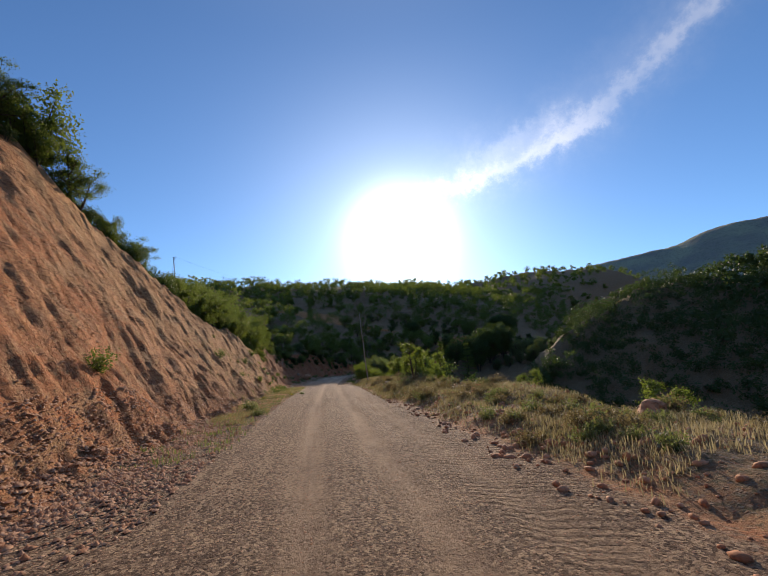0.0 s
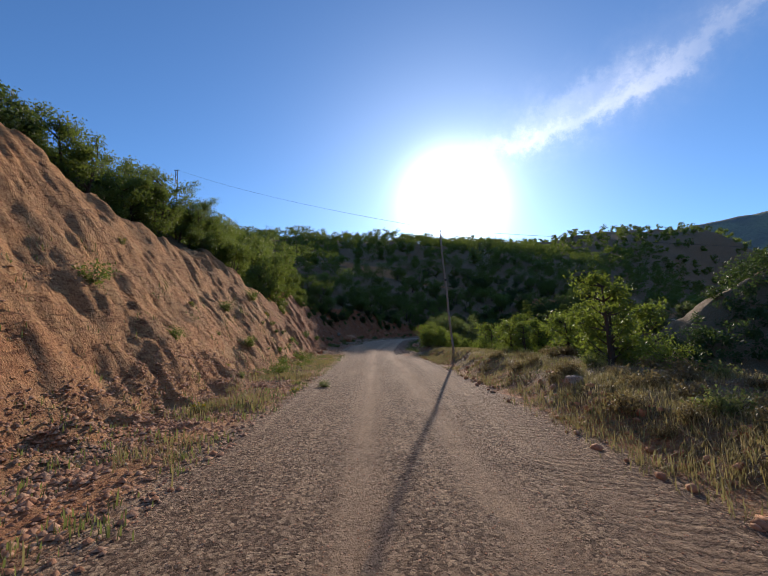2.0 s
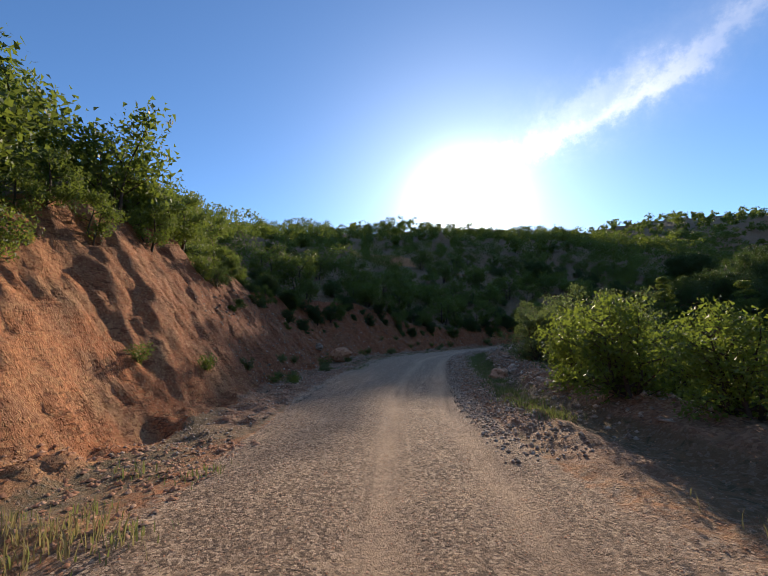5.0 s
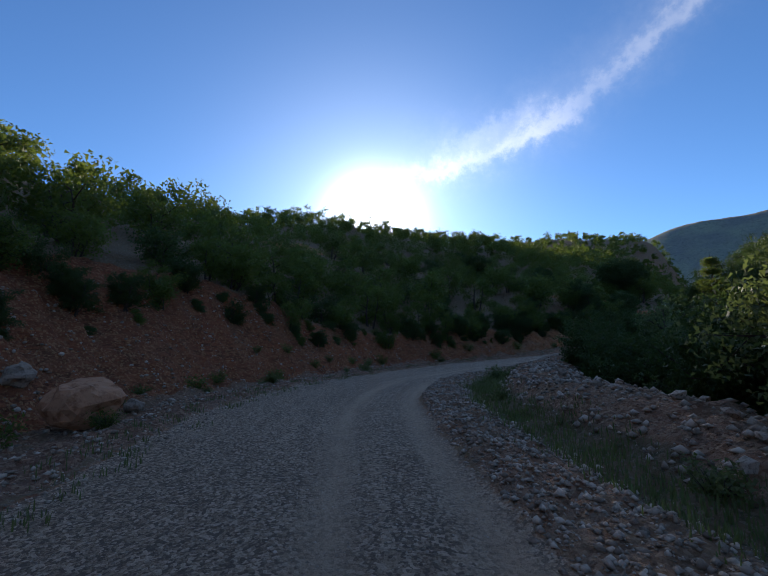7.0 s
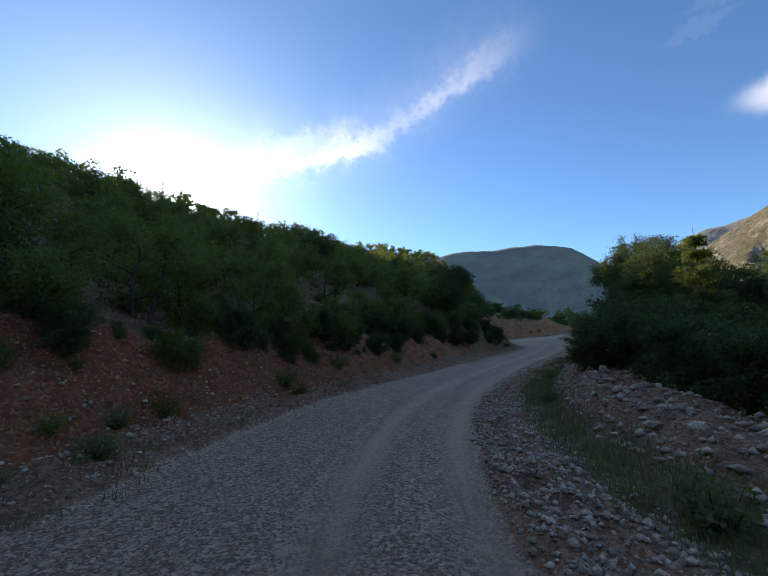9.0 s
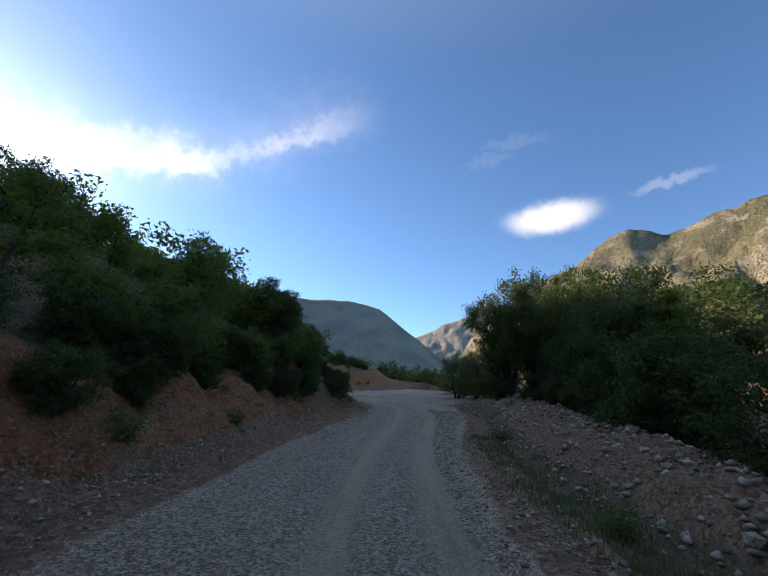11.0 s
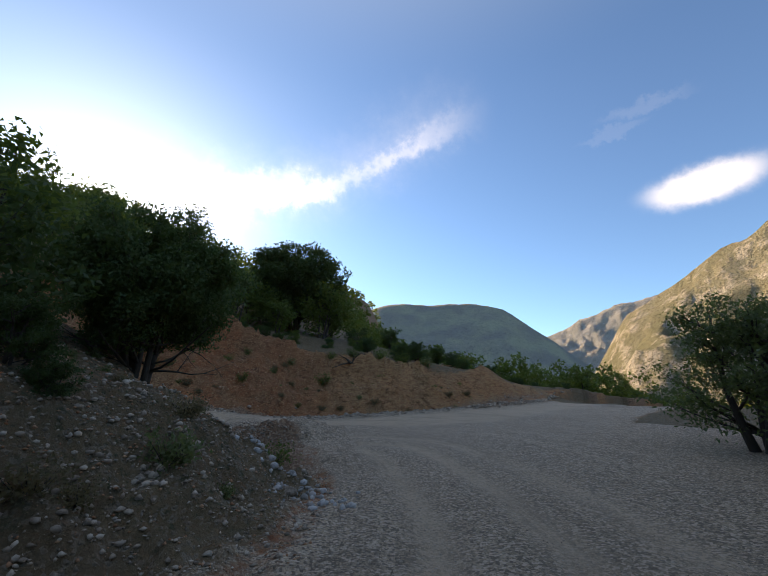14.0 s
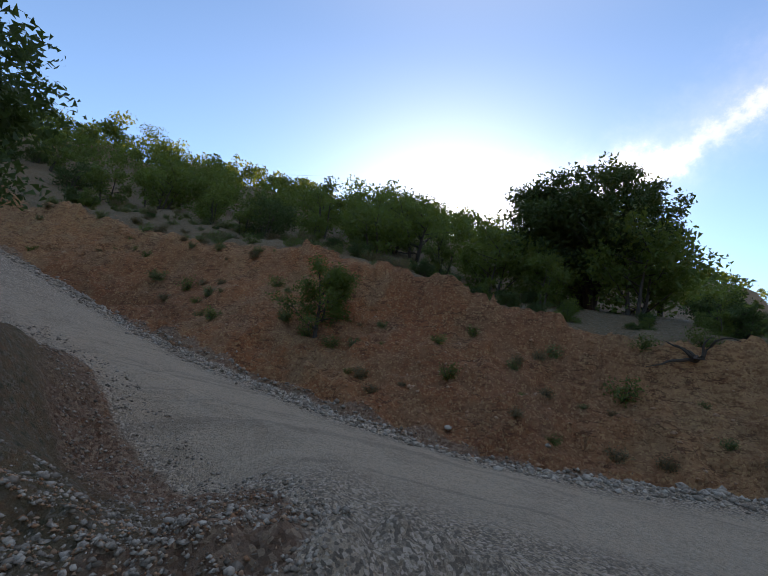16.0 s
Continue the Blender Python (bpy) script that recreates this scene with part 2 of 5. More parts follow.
    grit = math_("ADD", math_("ADD", grit, math_("MULTIPLY", lug, 0.42)), math_("MULTIPLY", noise_(co, 5, 4, 0.6), 0.8))
    flute = t.nodes.new("ShaderNodeMapping")
    flute.inputs["Scale"].default_value = (1.0, 1.0, 0.35)
    link(co, flute.inputs[0])
    crumb = math_("MULTIPLY", ramp(vor.outputs["Distance"], 0.5, 0.1), ramp(clods.outputs[2], 0.4, 0.95))
    clod = math_("ADD", math_("MULTIPLY", noise_(flute.outputs[0], 4.5, 9, 0.72), 2.4), math_("ADD", math_("MULTIPLY", tiny, 0.6), math_("MULTIPLY", crumb, 0.8)))
    h = t.nodes.new("ShaderNodeMix")
    link(road, h.inputs[0]), link(clod, h.inputs[2]), link(grit, h.inputs[3])
    bump(t, bsdf, h.outputs[0], 1.0, 0.06)
    return m


def stone_material(name, a, b):
    m, t, bsdf, (add, link, math_, mix, noise_, ramp) = material(name, 0.85)
    co = t.nodes.new("ShaderNodeTexCoord").outputs["Object"]
    geo = t.nodes.new("ShaderNodeNewGeometry")
    obj = t.nodes.new("ShaderNodeObjectInfo")
    rnd = math_("FRACT", math_("ADD", geo.outputs["Random Per Island"], obj.outputs["Random"]))
    n = noise_(co, 9, 6, 0.65)
    c = mix(rnd, a, b)
    c = mix(ramp(n, 0.45, 0.7), c, tuple(v * 0.62 for v in a))
    link(c, bsdf.inputs["Base Color"])
    bump(t, bsdf, noise_(co, 30, 5, 0.7), 0.5, 0.02)
    return m


def leaf_material(name, a, b, glow):
    m, t, bsdf, (add, link, math_, mix, noise_, ramp) = material(name, 0.55)
    geo = t.nodes.new("ShaderNodeNewGeometry")
    obj = t.nodes.new("ShaderNodeObjectInfo")
    c = mix(geo.outputs["Random Per Island"], a, b)
    hue = t.nodes.new("ShaderNodeHueSaturation")
    link(c, hue.inputs["Color"])
    link(math_("ADD", 0.75, math_("MULTIPLY", obj.outputs["Random"], 0.5)), hue.inputs["Value"])
    link(hue.outputs[0], bsdf.inputs["Base Color"])
    tr = t.nodes.new("ShaderNodeBsdfTranslucent")
    c2 = mix(geo.outputs["Random Per Island"], glow, tuple(v * 0.7 for v in glow))
    link(c2, tr.inputs[0])
    sh = t.nodes.new("ShaderNodeMixShader")
    sh.inputs[0].default_value = 0.42
    link(bsdf.outputs[0], sh.inputs[1]), link(tr.outputs[0], sh.inputs[2])
    link(sh.outputs[0], t.nodes["Material Output"].inputs[0])
    return m


def bark_material(name, a, b):
    m, t, bsdf, (add, link, math_, mix, noise_, ramp) = material(name, 0.9)
    co = t.nodes.new("ShaderNodeTexCoord").outputs["Object"]
    mp = t.nodes.new("ShaderNodeMapping")
    mp.inputs["Scale"].default_value = (1, 1, 0.18)
    link(co, mp.inputs[0])
    n = noise_(mp.outputs[0], 22, 6, 0.7)
    link(mix(n, a, b), bsdf.inputs["Base Color"])
    bump(t, bsdf, n, 0.8, 0.03)
    return m


def mountain_material(name, scrub, rock, top, rocky):
    m, t, bsdf, (add, link, math_, mix, noise_, ramp) = material(name, 1.0)
    co = t.nodes.new("ShaderNodeTexCoord").outputs["Object"]
    n1, n2, n3 = noise_(co, 0.006, 6), noise_(co, 0.022, 7, 0.65), noise_(co, 0.09, 5, 0.7)
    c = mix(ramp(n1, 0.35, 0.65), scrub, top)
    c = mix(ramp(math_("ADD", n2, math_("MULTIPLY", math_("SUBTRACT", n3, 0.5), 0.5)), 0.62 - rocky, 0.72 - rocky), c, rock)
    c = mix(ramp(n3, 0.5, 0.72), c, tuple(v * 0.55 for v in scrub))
    link(c, bsdf.inputs["Base Color"])
    bsdf.inputs["Specular IOR Level"].default_value = 0.0
    n4 = noise_(co, 0.3, 4, 0.7)
    c = mix(math_("MULTIPLY", ramp(n4, 0.52, 0.62), 0.7), c, tuple(v * 0.5 for v in scrub))
    link(c, bsdf.inputs["Base Color"])
    bump(t, bsdf, math_("ADD", n2, math_("ADD", math_("MULTIPLY", n3, 0.4), math_("MULTIPLY", n4, 0.22))), 1.0, 26.0)
    return m


M_EARTH = earth_material()
M_STONE = stone_material("pale_limestone", (0.25, 0.18, 0.125), (0.62, 0.49, 0.37))
M_WHITE = stone_material("white_limestone", (0.30, 0.26, 0.22), (0.60, 0.55, 0.50))
M_STONE_RED = stone_material("reddish_stone", (0.42, 0.185, 0.09), (0.58, 0.34, 0.20))
M_LEAF = leaf_material("oak_leaf", (0.055, 0.095, 0.028), (0.105, 0.155, 0.045), (0.25, 0.32, 0.045))
# darker, less translucent leaf tones that carry the shade their trees stand in
M_LEAF_DARK = leaf_material("dark_leaf", (0.045, 0.078, 0.028), (0.085, 0.13, 0.045), (0.10, 0.15, 0.03))
M_LEAF_LIME = leaf_material("lime_leaf", (0.075, 0.12, 0.026), (0.13, 0.175, 0.042), (0.28, 0.36, 0.045))
M_LEAF_GREY = leaf_material("willow_leaf", (0.085, 0.115, 0.055), (0.13, 0.165, 0.085), (0.22, 0.28, 0.07))
M_WEED = leaf_material("weed_leaf", (0.10, 0.13, 0.05), (0.17, 0.19, 0.09), (0.26, 0.30, 0.08))
M_STRAW = leaf_material("dry_grass", (0.27, 0.20, 0.11), (0.42, 0.33, 0.19), (0.50, 0.42, 0.22))
M_HAY = leaf_material("half_dry_grass", (0.16, 0.135, 0.06), (0.30, 0.235, 0.12), (0.38, 0.33, 0.13))
M_BROWN = leaf_material("dry_scrub", (0.13, 0.10, 0.055), (0.22, 0.17, 0.09), (0.28, 0.22, 0.09))
M_YELLOW = leaf_material("yellow_flower", (0.55, 0.42, 0.03), (0.70, 0.55, 0.05), (0.60, 0.46, 0.03))
M_BARK = bark_material("bark", (0.05, 0.038, 0.029), (0.11, 0.088, 0.068))
M_POLE = bark_material("pole_wood", (0.24, 0.20, 0.16), (0.38, 0.33, 0.27))
M_STEEL, _t, _b, _n = material("dark_steel", 0.6)
_b.inputs["Base Color"].default_value = (0.08, 0.08, 0.085, 1)
_b.inputs["Metallic"].default_value = 0.6


# ---- the lie of the land ----
ROAD = np.array([(14, -90, 0), (7, -40, 0), (0, 0, 0), (-1.6, 9.4, 0), (-3.1, 19.4, -0.02), (-4.4, 28.6, -0.04), (-6.1, 41.5, -0.2),
                 (-7.4, 50.5, -0.4), (-8.3, 59.2, -0.45), (-8.5, 67.3, -0.22), (-8.1, 74.4, -0.05), (-6.1, 80, 0.0), (-1.8, 85.3, 0.05),
                 (4.2, 90, 0.17), (11.5, 93.9, 0.5), (19.6, 97.25, 1.0), (25.4, 100.9, 1.32), (29.3, 105.5, 1.5), (31.2, 111, 1.85),
                 (30, 114, 2.1), (27, 116.0, 2.55), (22, 118.0, 3.6), (14, 120.4, 5.9), (5, 122, 8.6), (-10, 123.5, 12), (-60, 126, 20)])
TURN = 17.5                                     # the road's own stretch that counts as the approach ends here
FOOT = np.array([(400, 90, -6), (160, 108, 0), (75, 112.5, 3.2), (58, 114.5, 3.3), (43.5, 115.0, 2.6), (34.5, 117.2, 1.9), (29, 118.4, 2.25),
                 (22, 120.8, 3.6), (14, 123.4, 6.0), (4, 125.2, 8.8), (-10, 126.5, 12.2), (-60, 130, 20.2), (-400, 150, 43)])


def spline(p, step):
    """Catmull-Rom through p, as many points, with the running index of p beside them."""
    q = np.vstack([2 * p[0] - p[1], p, 2 * p[-1] - p[-2]])
    rows = []
    for i in range(1, len(q) - 2):
        n = max(2, int(np.linalg.norm(q[i + 1] - q[i]) / step))
        for t in np.linspace(0, 1, n, endpoint=False):
            a, b, c, d = q[i - 1], q[i], q[i + 1], q[i + 2]
            v = 0.5 * (2 * b + (c - a) * t + (2 * a - 5 * b + 4 * c - d) * t * t + (3 * b - a - 3 * c + d) * t ** 3)
            rows.append([*v, i - 1 + t])
    rows.append([*p[-1], len(p) - 1.0])
    return np.array(rows)


LINE = spline(ROAD, 1.0)
ARC = np.concatenate([[0], np.cumsum(np.linalg.norm(np.diff(LINE[:, :2], axis=0), axis=1))])
LINE_A, LINE_B = LINE[LINE[:, 3] <= TURN], LINE[LINE[:, 3] >= TURN - 0.05]


def nearest(line, x, y):
    """Signed distance (right positive), road height and running index of the nearest place on a line."""
    best = np.full(x.shape, 1e18)
    u, z, k = np.zeros(x.shape), np.zeros(x.shape), np.zeros(x.shape)
    for a, b in zip(line[:-1], line[1:]):
        dx, dy = b[0] - a[0], b[1] - a[1]
        l2 = dx * dx + dy * dy
        t = np.clip(((x - a[0]) * dx + (y - a[1]) * dy) / l2, 0, 1)
        ex, ey = x - a[0] - t * dx, y - a[1] - t * dy
        d2 = ex * ex + ey * ey
        m = d2 < best
        side = np.where(dx * ey - dy * ex < 0, 1.0, -1.0)
        best = np.where(m, d2, best)
        u = np.where(m, side * np.sqrt(d2), u)
        z = np.where(m, a[2] + t * (b[2] - a[2]), z)
        k = np.where(m, a[3] + t * (b[3] - a[3]), k)
    return u, z, k


RND = np.random.RandomState(7)
LATTICE = RND.rand(64, 64)


def value_noise(x, y):
    xi, yi = np.floor(x).astype(int), np.floor(y).astype(int)
    fx, fy = x - xi, y - yi
    fx, fy = fx * fx * (3 - 2 * fx), fy * fy * (3 - 2 * fy)
    g = lambda i, j: LATTICE[(xi + i) % 64, (yi + j) % 64]
    return (g(0, 0) * (1 - fx) + g(1, 0) * fx) * (1 - fy) + (g(0, 1) * (1 - fx) + g(1, 1) * fx) * fy - 0.5


def fbm(x, y, octaves=4):
    total, amp = 0, 1.0
    for i in range(octaves):
        total = total + amp * value_noise(x * 2 ** i + 17.3 * i, y * 2 ** i + 9.1 * i)
        amp *= 0.5
    return total


def step01(v, lo, hi):
    t = np.clip((v - lo) / (hi - lo), 0, 1)
    return t * t * (3 - 2 * t)


K = np.arange(len(ROAD))
#               behind          0    9    19   29   41   50   59   67   74   80   85   90   94   97  101  105 ...
LEFT_EDGE = np.array([3.6, 3.6, 3.8, 4.0, 4.2, 4.2, 4.2, 4.4, 4.8, 5.6, 5.6, 4.8, 4.2, 3.6, 3.4, 2.6, 2.1, 1.7, 1.5, 1.7, 2, 2.5, 3, 3, 3, 3.0])
TRACK_LEFT = np.array([3.4, 3.4, 3.4, 3.0, 2.6, 2.0, 1.9, 2.8, 3.6, 3.8, 3.8, 3.6, 3.3, 3.0, 2.7, 2.2, 1.9, 1.6, 1.5, 1.6, 2, 2.3, 2.5, 2.5, 2.5, 2.5])
TRACK_RIGHT = np.array([3.6, 3.6, 3.5, 3.4, 3.2, 3.1, 3.0, 2.6, 2.2, 1.8, 1.7, 1.7, 1.8, 2.0, 2.5, 3.0, 3.8, 14, 9, 6, 5, 4, 4, 4, 4, 4.0])
BANK_UP = np.array([12, 12, 13.2, 12.8, 12.2, 9.6, 6.6, 5.2, 5.8, 5.4, 4.4, 3.4, 2.5, 2.2, 2.6, 2.8, 2.4, 1.5, 1.1, 1.0, 1.2, 1.5, 1.5, 1.5, 1.5, 1.5])
FACE = np.array([1.4, 1.4, 1.4, 1.4, 1.4, 1.35, 1.35, 1.35, 1.35, 1.3, 1.0, 1.2, 1.3, 1.3, 1.2, 1.0, 0.8, 0.7, 0.7, 0.7, 0.7, 0.7, 0.7, 0.7, 0.7, 0.7])
RIGHT_EDGE = np.array([4, 4, 3.9, 3.7, 3.5, 3.4, 3.4, 3.5, 3.5, 3.3, 3.3, 3.3, 3.3, 3.3, 3.4, 3.7, 5.0, 14, 9, 6, 5, 4, 4, 4, 4, 4.0])
BERM = np.array([0.2, 0.2, 0.3, 0.35, 0.4, 0.45, 0.7, 0.5, 0.45, 0.45, 0.45, 0.45, 0.55, 0.65, 0.75, 0.75, 0.4, 0.1, 0, 0, 0, 0, 0, 0, 0, 0.0])
SHELF = np.array([5, 5, 5, 5, 4.5, 3.5, 3.0, 2.6, 2.4, 2.4, 2.4, 2.4, 2.4, 2.4, 2.6, 3.2, 5, 14, 12, 12, 12, 12, 12, 12, 12, 12.0])
GREY = np.array([0, 0, 0, 0, 0.05, 0.15, 0.3, 0.4, 0.5, 0.62, 0.7, 0.75, 0.8, 0.9, 1, 1, 1, 1, 1, 1, 1, 1, 1, 1, 1, 1.])


CUT = 1.05                                      # steepness of the red cut beyond the bend


def left_rise(d, top, m):
    """Height above the road at d metres beyond its left edge: toe, cut face, then wooded slope."""
    toe = 0.28 * np.clip(d, 0, 1.2)
    face = np.clip((d - 0.9) * m, 0, None)
    h = np.minimum(toe + face, top + 0.0 * d)
    reach = (top - 0.33) / m + 0.9
    hill = 0.46 * np.clip(d - reach, 0, 42) + 0.25 * np.clip(d - reach - 42, 0, 40) + 0.14 * np.clip(d - reach - 82, 0, 90)
    hill = hill - 0.10 * np.clip(d - reach - 170, 0, 600)
    return h + hill


def land(x, y, fine=True):
    """Ground height and the masks of what lies on it."""
    ua, za, ka = nearest(LINE_A, x, y)
    ub, zb, kb = nearest(LINE_B, x, y)
    uf, zf, kf = nearest(FOOT_LINE, x, y)
    north = uf                                    # positive on the hill beyond the bend
    lump = fbm(x * 0.12, y * 0.12, 4)
    # approach road
    le, bt = np.interp(ka, K, LEFT_EDGE), np.interp(ka, K, BANK_UP) * (1 + 0.35 * lump)
    re, be, sh = np.interp(ka, K, RIGHT_EDGE), np.interp(ka, K, BERM), np.interp(ka, K, SHELF)
    wob = 0.45 * fbm(x * 0.35 + 5, y * 0.35, 3)
    dl, dr = -ua - le + wob, ua - re + wob
    fm = np.interp(ka, K, FACE)
    rise_a = left_rise(dl, bt, fm)
    berm = be * step01(dr, 0.2, 1.5)
    beyond = np.clip(dr - sh, 0, None)
    fall = -0.52 * np.clip(beyond, 0, 26) - 0.10 * np.clip(beyond - 26, 0, 60) + 0.16 * np.clip(beyond - 120, 0, 400)
    apron = 0.062 * np.clip(ua, 0, 40) * step01(ka, 15.2, 16.8)
    right_a = np.clip(dr, 0, 1) * 0 + berm + fall + apron
    za_full = za + np.where(ua < 0, rise_a, right_a)
    # spur that closes the ravine on the far side
    crest = np.interp(x, [14, 24, 36, 50, 65, 100, 300], [-14, -4, 6, 12.5, 15.5, 21, 40]) + 3.0 * lump
    spur = crest - np.where(y < 78, 0.62 * (78 - y), 0.6 * (y - 78))
    deep = np.maximum(za_full, spur) + 0.8 * np.exp(-np.abs(za_full - spur) / 3.0)
    za_full = np.where((ua > 9) & (y < 100), deep, za_full)
    # road that climbs away round the bend
    db = -ub - np.interp(kb, K, LEFT_EDGE) + wob
    zb_left = zb + left_rise(db, np.interp(kb, K, BANK_UP), 0.7)
    side_b = ub < 0
    z = za_full
    inner = (ua < 0)
    z = np.where(inner & side_b, np.minimum(za_full, zb_left), z)
    blend_b = 1 - step01(np.abs(ub), 3.4, 7.0)
    flat_b = (kb > TURN + 0.02) & (np.abs(ub) < 7)
    blend_b = blend_b * step01(kb, TURN, TURN + 0.8)
    z = np.where(flat_b & ~side_b, zb * blend_b + z * (1 - blend_b), z)
    z = np.where(flat_b & side_b & inner, np.minimum(z, zb_left), z)
    # the inner bank sinks towards the nose of the turn
    z = np.where(inner & side_b, z - 1.0 * step01(x, 24.2, 26.0) * (1 - step01(x, 27.2, 29.5)) * step01(y, 105.5, 108.5) * (1 - step01(y, 113.5, 116)), z)
    between = (~side_b) & (kb > TURN + 0.02) & (north < 0) & (y > 105) & (ub < 22)
    ease = step01(kb, TURN, TURN + 0.8) * step01(y, 105, 111) * (1 - step01(ub, 10, 22))
    level = zb + (zf - zb) * step01(ub / np.maximum(ub - north, 0.1), 0.5, 1.0)
    z = np.where(between, z + (level - z) * np.maximum(ease, step01(north, -4, 0)), z)
    # hill beyond the bend
    topn = 5.9 * (1 + 0.08 * lump) * np.interp(x, [8, 14, 20, 26, 30, 36, 42, 50, 57], [0.5, 0.62, 0.74, 0.88, 0.92, 0.74, 0.54, 0.38, 0.06])
    w = x - y
    slope = np.interp(w, [-200, -140, -105, -90, -76, -60], [0.385, 0.385, 0.36, 0.29, 0.12, 0.02]) * np.interp(x, [-60, -25, 0, 14, 20, 60], [0.98, 0.98, 1.13, 1.13, 1.08, 1.05])
    far = 1 - step01(w, -112, -72)
    part_way = np.clip(north, 0, None) * CUT / topn
    cut = topn * np.where(part_way < 0.82, part_way * 0.84, np.minimum(1.0, 0.689 + (part_way - 0.82) * 2.6))
    back = np.clip(north - topn / CUT, 0, None)
    hill = slope * np.clip(back, 0, 42) + far * ((0.118 + 0.115 * step01(x, -40, 30) + 0.10 * step01(x, 40, 120)) * np.clip(back - 42, 0, 130) + 0.05 * np.clip(back - 172, 0, 300)) - 0.1 * np.clip(back - 450, 0, 800) - (1 - far) * 0.12 * np.clip(back - 30, 0, 200)
    z_n = zf + cut + hill
    z = np.where(north > 0, z_n, z)
    # masks
    dist_edge = np.where(ua < 0, ua + np.interp(ka, K, TRACK_LEFT), np.interp(ka, K, TRACK_RIGHT) - ua) - 0.6 * wob
    road = step01(np.maximum(np.where(north > 0, -1, dist_edge), np.where(kb > TURN, np.where(ub < 0, np.interp(kb, K, TRACK_LEFT), 3.0) - np.abs(ub), -9)), -0.25, 0.45)
    early = (1 - step01(ka, 6.5, 8.0)) * (north <= 0)
    road = np.maximum(road, early * step01(dist_edge, -1.9, 0.9))
    turning = step01(ka, 14.0, 15.0) * (north <= 0) * (ua < 0)
    road = np.maximum(road, turning * 0.62 * step01(dist_edge + 1.3 * fbm(x * 0.9, y * 0.9 + 3, 3), -1.9, 0.8))
    road = np.where(north > 0, 0, road)
    road = np.where(between & (north < -0.4), np.maximum(road, 0.9), road)
    dface = np.where(north > 0, north * CUT, np.minimum(dl, 99))
    facetop = np.where(north > 0, topn, (bt - 0.33) / fm + 0.9)
    bare = ((north > 0) | (ua < 0)) * step01(dface, 0.0, 0.5) * (1 - step01(dface - facetop, -0.2, 0.8))
    grass = 1 - np.maximum(bare, road)
    # weeds creep over the cut between the straight and the spur, and on the wooded stretch
    weedy = step01(ka, 4.7, 5.4) * (1 - step01(ka, 6.6, 7.4)) * (north <= 0)
    # dim also darkens the bank's colour where this stretch lies in shade
    dim = step01(ka, 9.5, 11) * (north <= 0) * (ua < 0)
    grass = np.clip(grass + bare * weedy * step01(fbm(x * 0.5, y * 0.5) + 0.12, 0, 0.3) * 0.3 + bare * dim * 0.2, 0, 1)
    verge = (1 - step01(ka, 6.8, 7.8)) * (north <= 0) * np.where(ua < 0, 1 - step01(dl, 0.2, 0.8), 1 - step01(dr, 3, 7))
    grass = grass * (1 - verge * np.where(ua > 0, 0.45, 1.0) * (0.3 + 0.45 * step01(fbm(x * 0.45 + 40, y * 0.45, 3), -0.15, 0.15)))
    # dark red earth, darkened further because this stretch of bank lies in shade
    red_shade = step01(ka, 7.2, 8.6) * (1 - step01(ka, 12.5, 14.5)) * (north <= 0) * (ua < 0)
    # brown earth of the inner bank, with the tree's shade put into its tone
    soil_shade = step01(ka, 13.0, 14.5) * (north <= 0) * (ua < 0)
    grass = np.clip(grass - 0.35 * grass * soil_shade + bare * soil_shade * (0.15 + 0.45 * step01(ka, 14.4, 15.4)), 0, 1)
    grey = np.interp(ka, K, GREY)
    ridge_r = ua - np.interp(ka, K, TRACK_RIGHT)
    windrow = step01(ridge_r, -0.3, 0.1) * (1 - step01(ridge_r, 0.9, 1.3))
    stony = step01(dr, 0.5, 1.0) * (1 - step01(dr, 2.6, 3.6))
    late = step01(ka, 6.6, 7.6) * (1 - step01(ka, 15.9, 16.4)) * (north <= 0) * (ua > 0)
    rubble = np.maximum(windrow, stony) * late
    left_off = -ua - np.interp(ka, K, TRACK_LEFT)
    rubble = np.maximum(rubble, (north <= 0) * (ua < 0) * step01(left_off, -0.3, 0.1) * (1 - step01(left_off, 0.9, 2.0)) * step01(ka, 7, 8) * (1 - step01(ka, 14.2, 15.2)) * 0.9)
    rubble = np.maximum(rubble, step01(north, -0.9, -0.3) * (1 - step01(north, 0.1, 0.6)) * 0.9)
    shoulder = (dl < 0.3) * (ua < 0) * (1 - road) * step01(ka, 7, 8) * (north <= 0)
    rubble = np.maximum(rubble, shoulder * 0.55)
    rubble = np.maximum(rubble, (ua < 0) * (1 - step01(dl, 5.5, 9.0)) * step01(ka, 14.6, 15.6) * (north <= 0) * (0.22 + 0.4 * fbm(x * 0.8, y * 0.8, 3)))
    rubble = np.maximum(rubble, (ub < 0) * (kb > TURN - 0.3) * (1 - step01(kb, 20, 22)) * (1 - step01(-ub, 5, 9)) * (north <= 0) * (0.2 + 0.5 * (1 - step01(-ub, 2.2, 3.4)) + 0.4 * fbm(x * 0.8, y * 0.8, 3)))
    off = ua - 0.6
    track = np.exp(-((off - 0.75) / 0.30) ** 2) + np.exp(-((off + 0.75) / 0.30) ** 2) + 0.7 * np.exp(-((off - 2.0) / 0.4) ** 2)
    # swept smooth on the outside of the turn, under the red cut
    swept = step01(north + 0.8 * lump, -5.2, -4.0) * (1 - step01(north, -1.5, -0.8)) * step01(x, 14, 22)
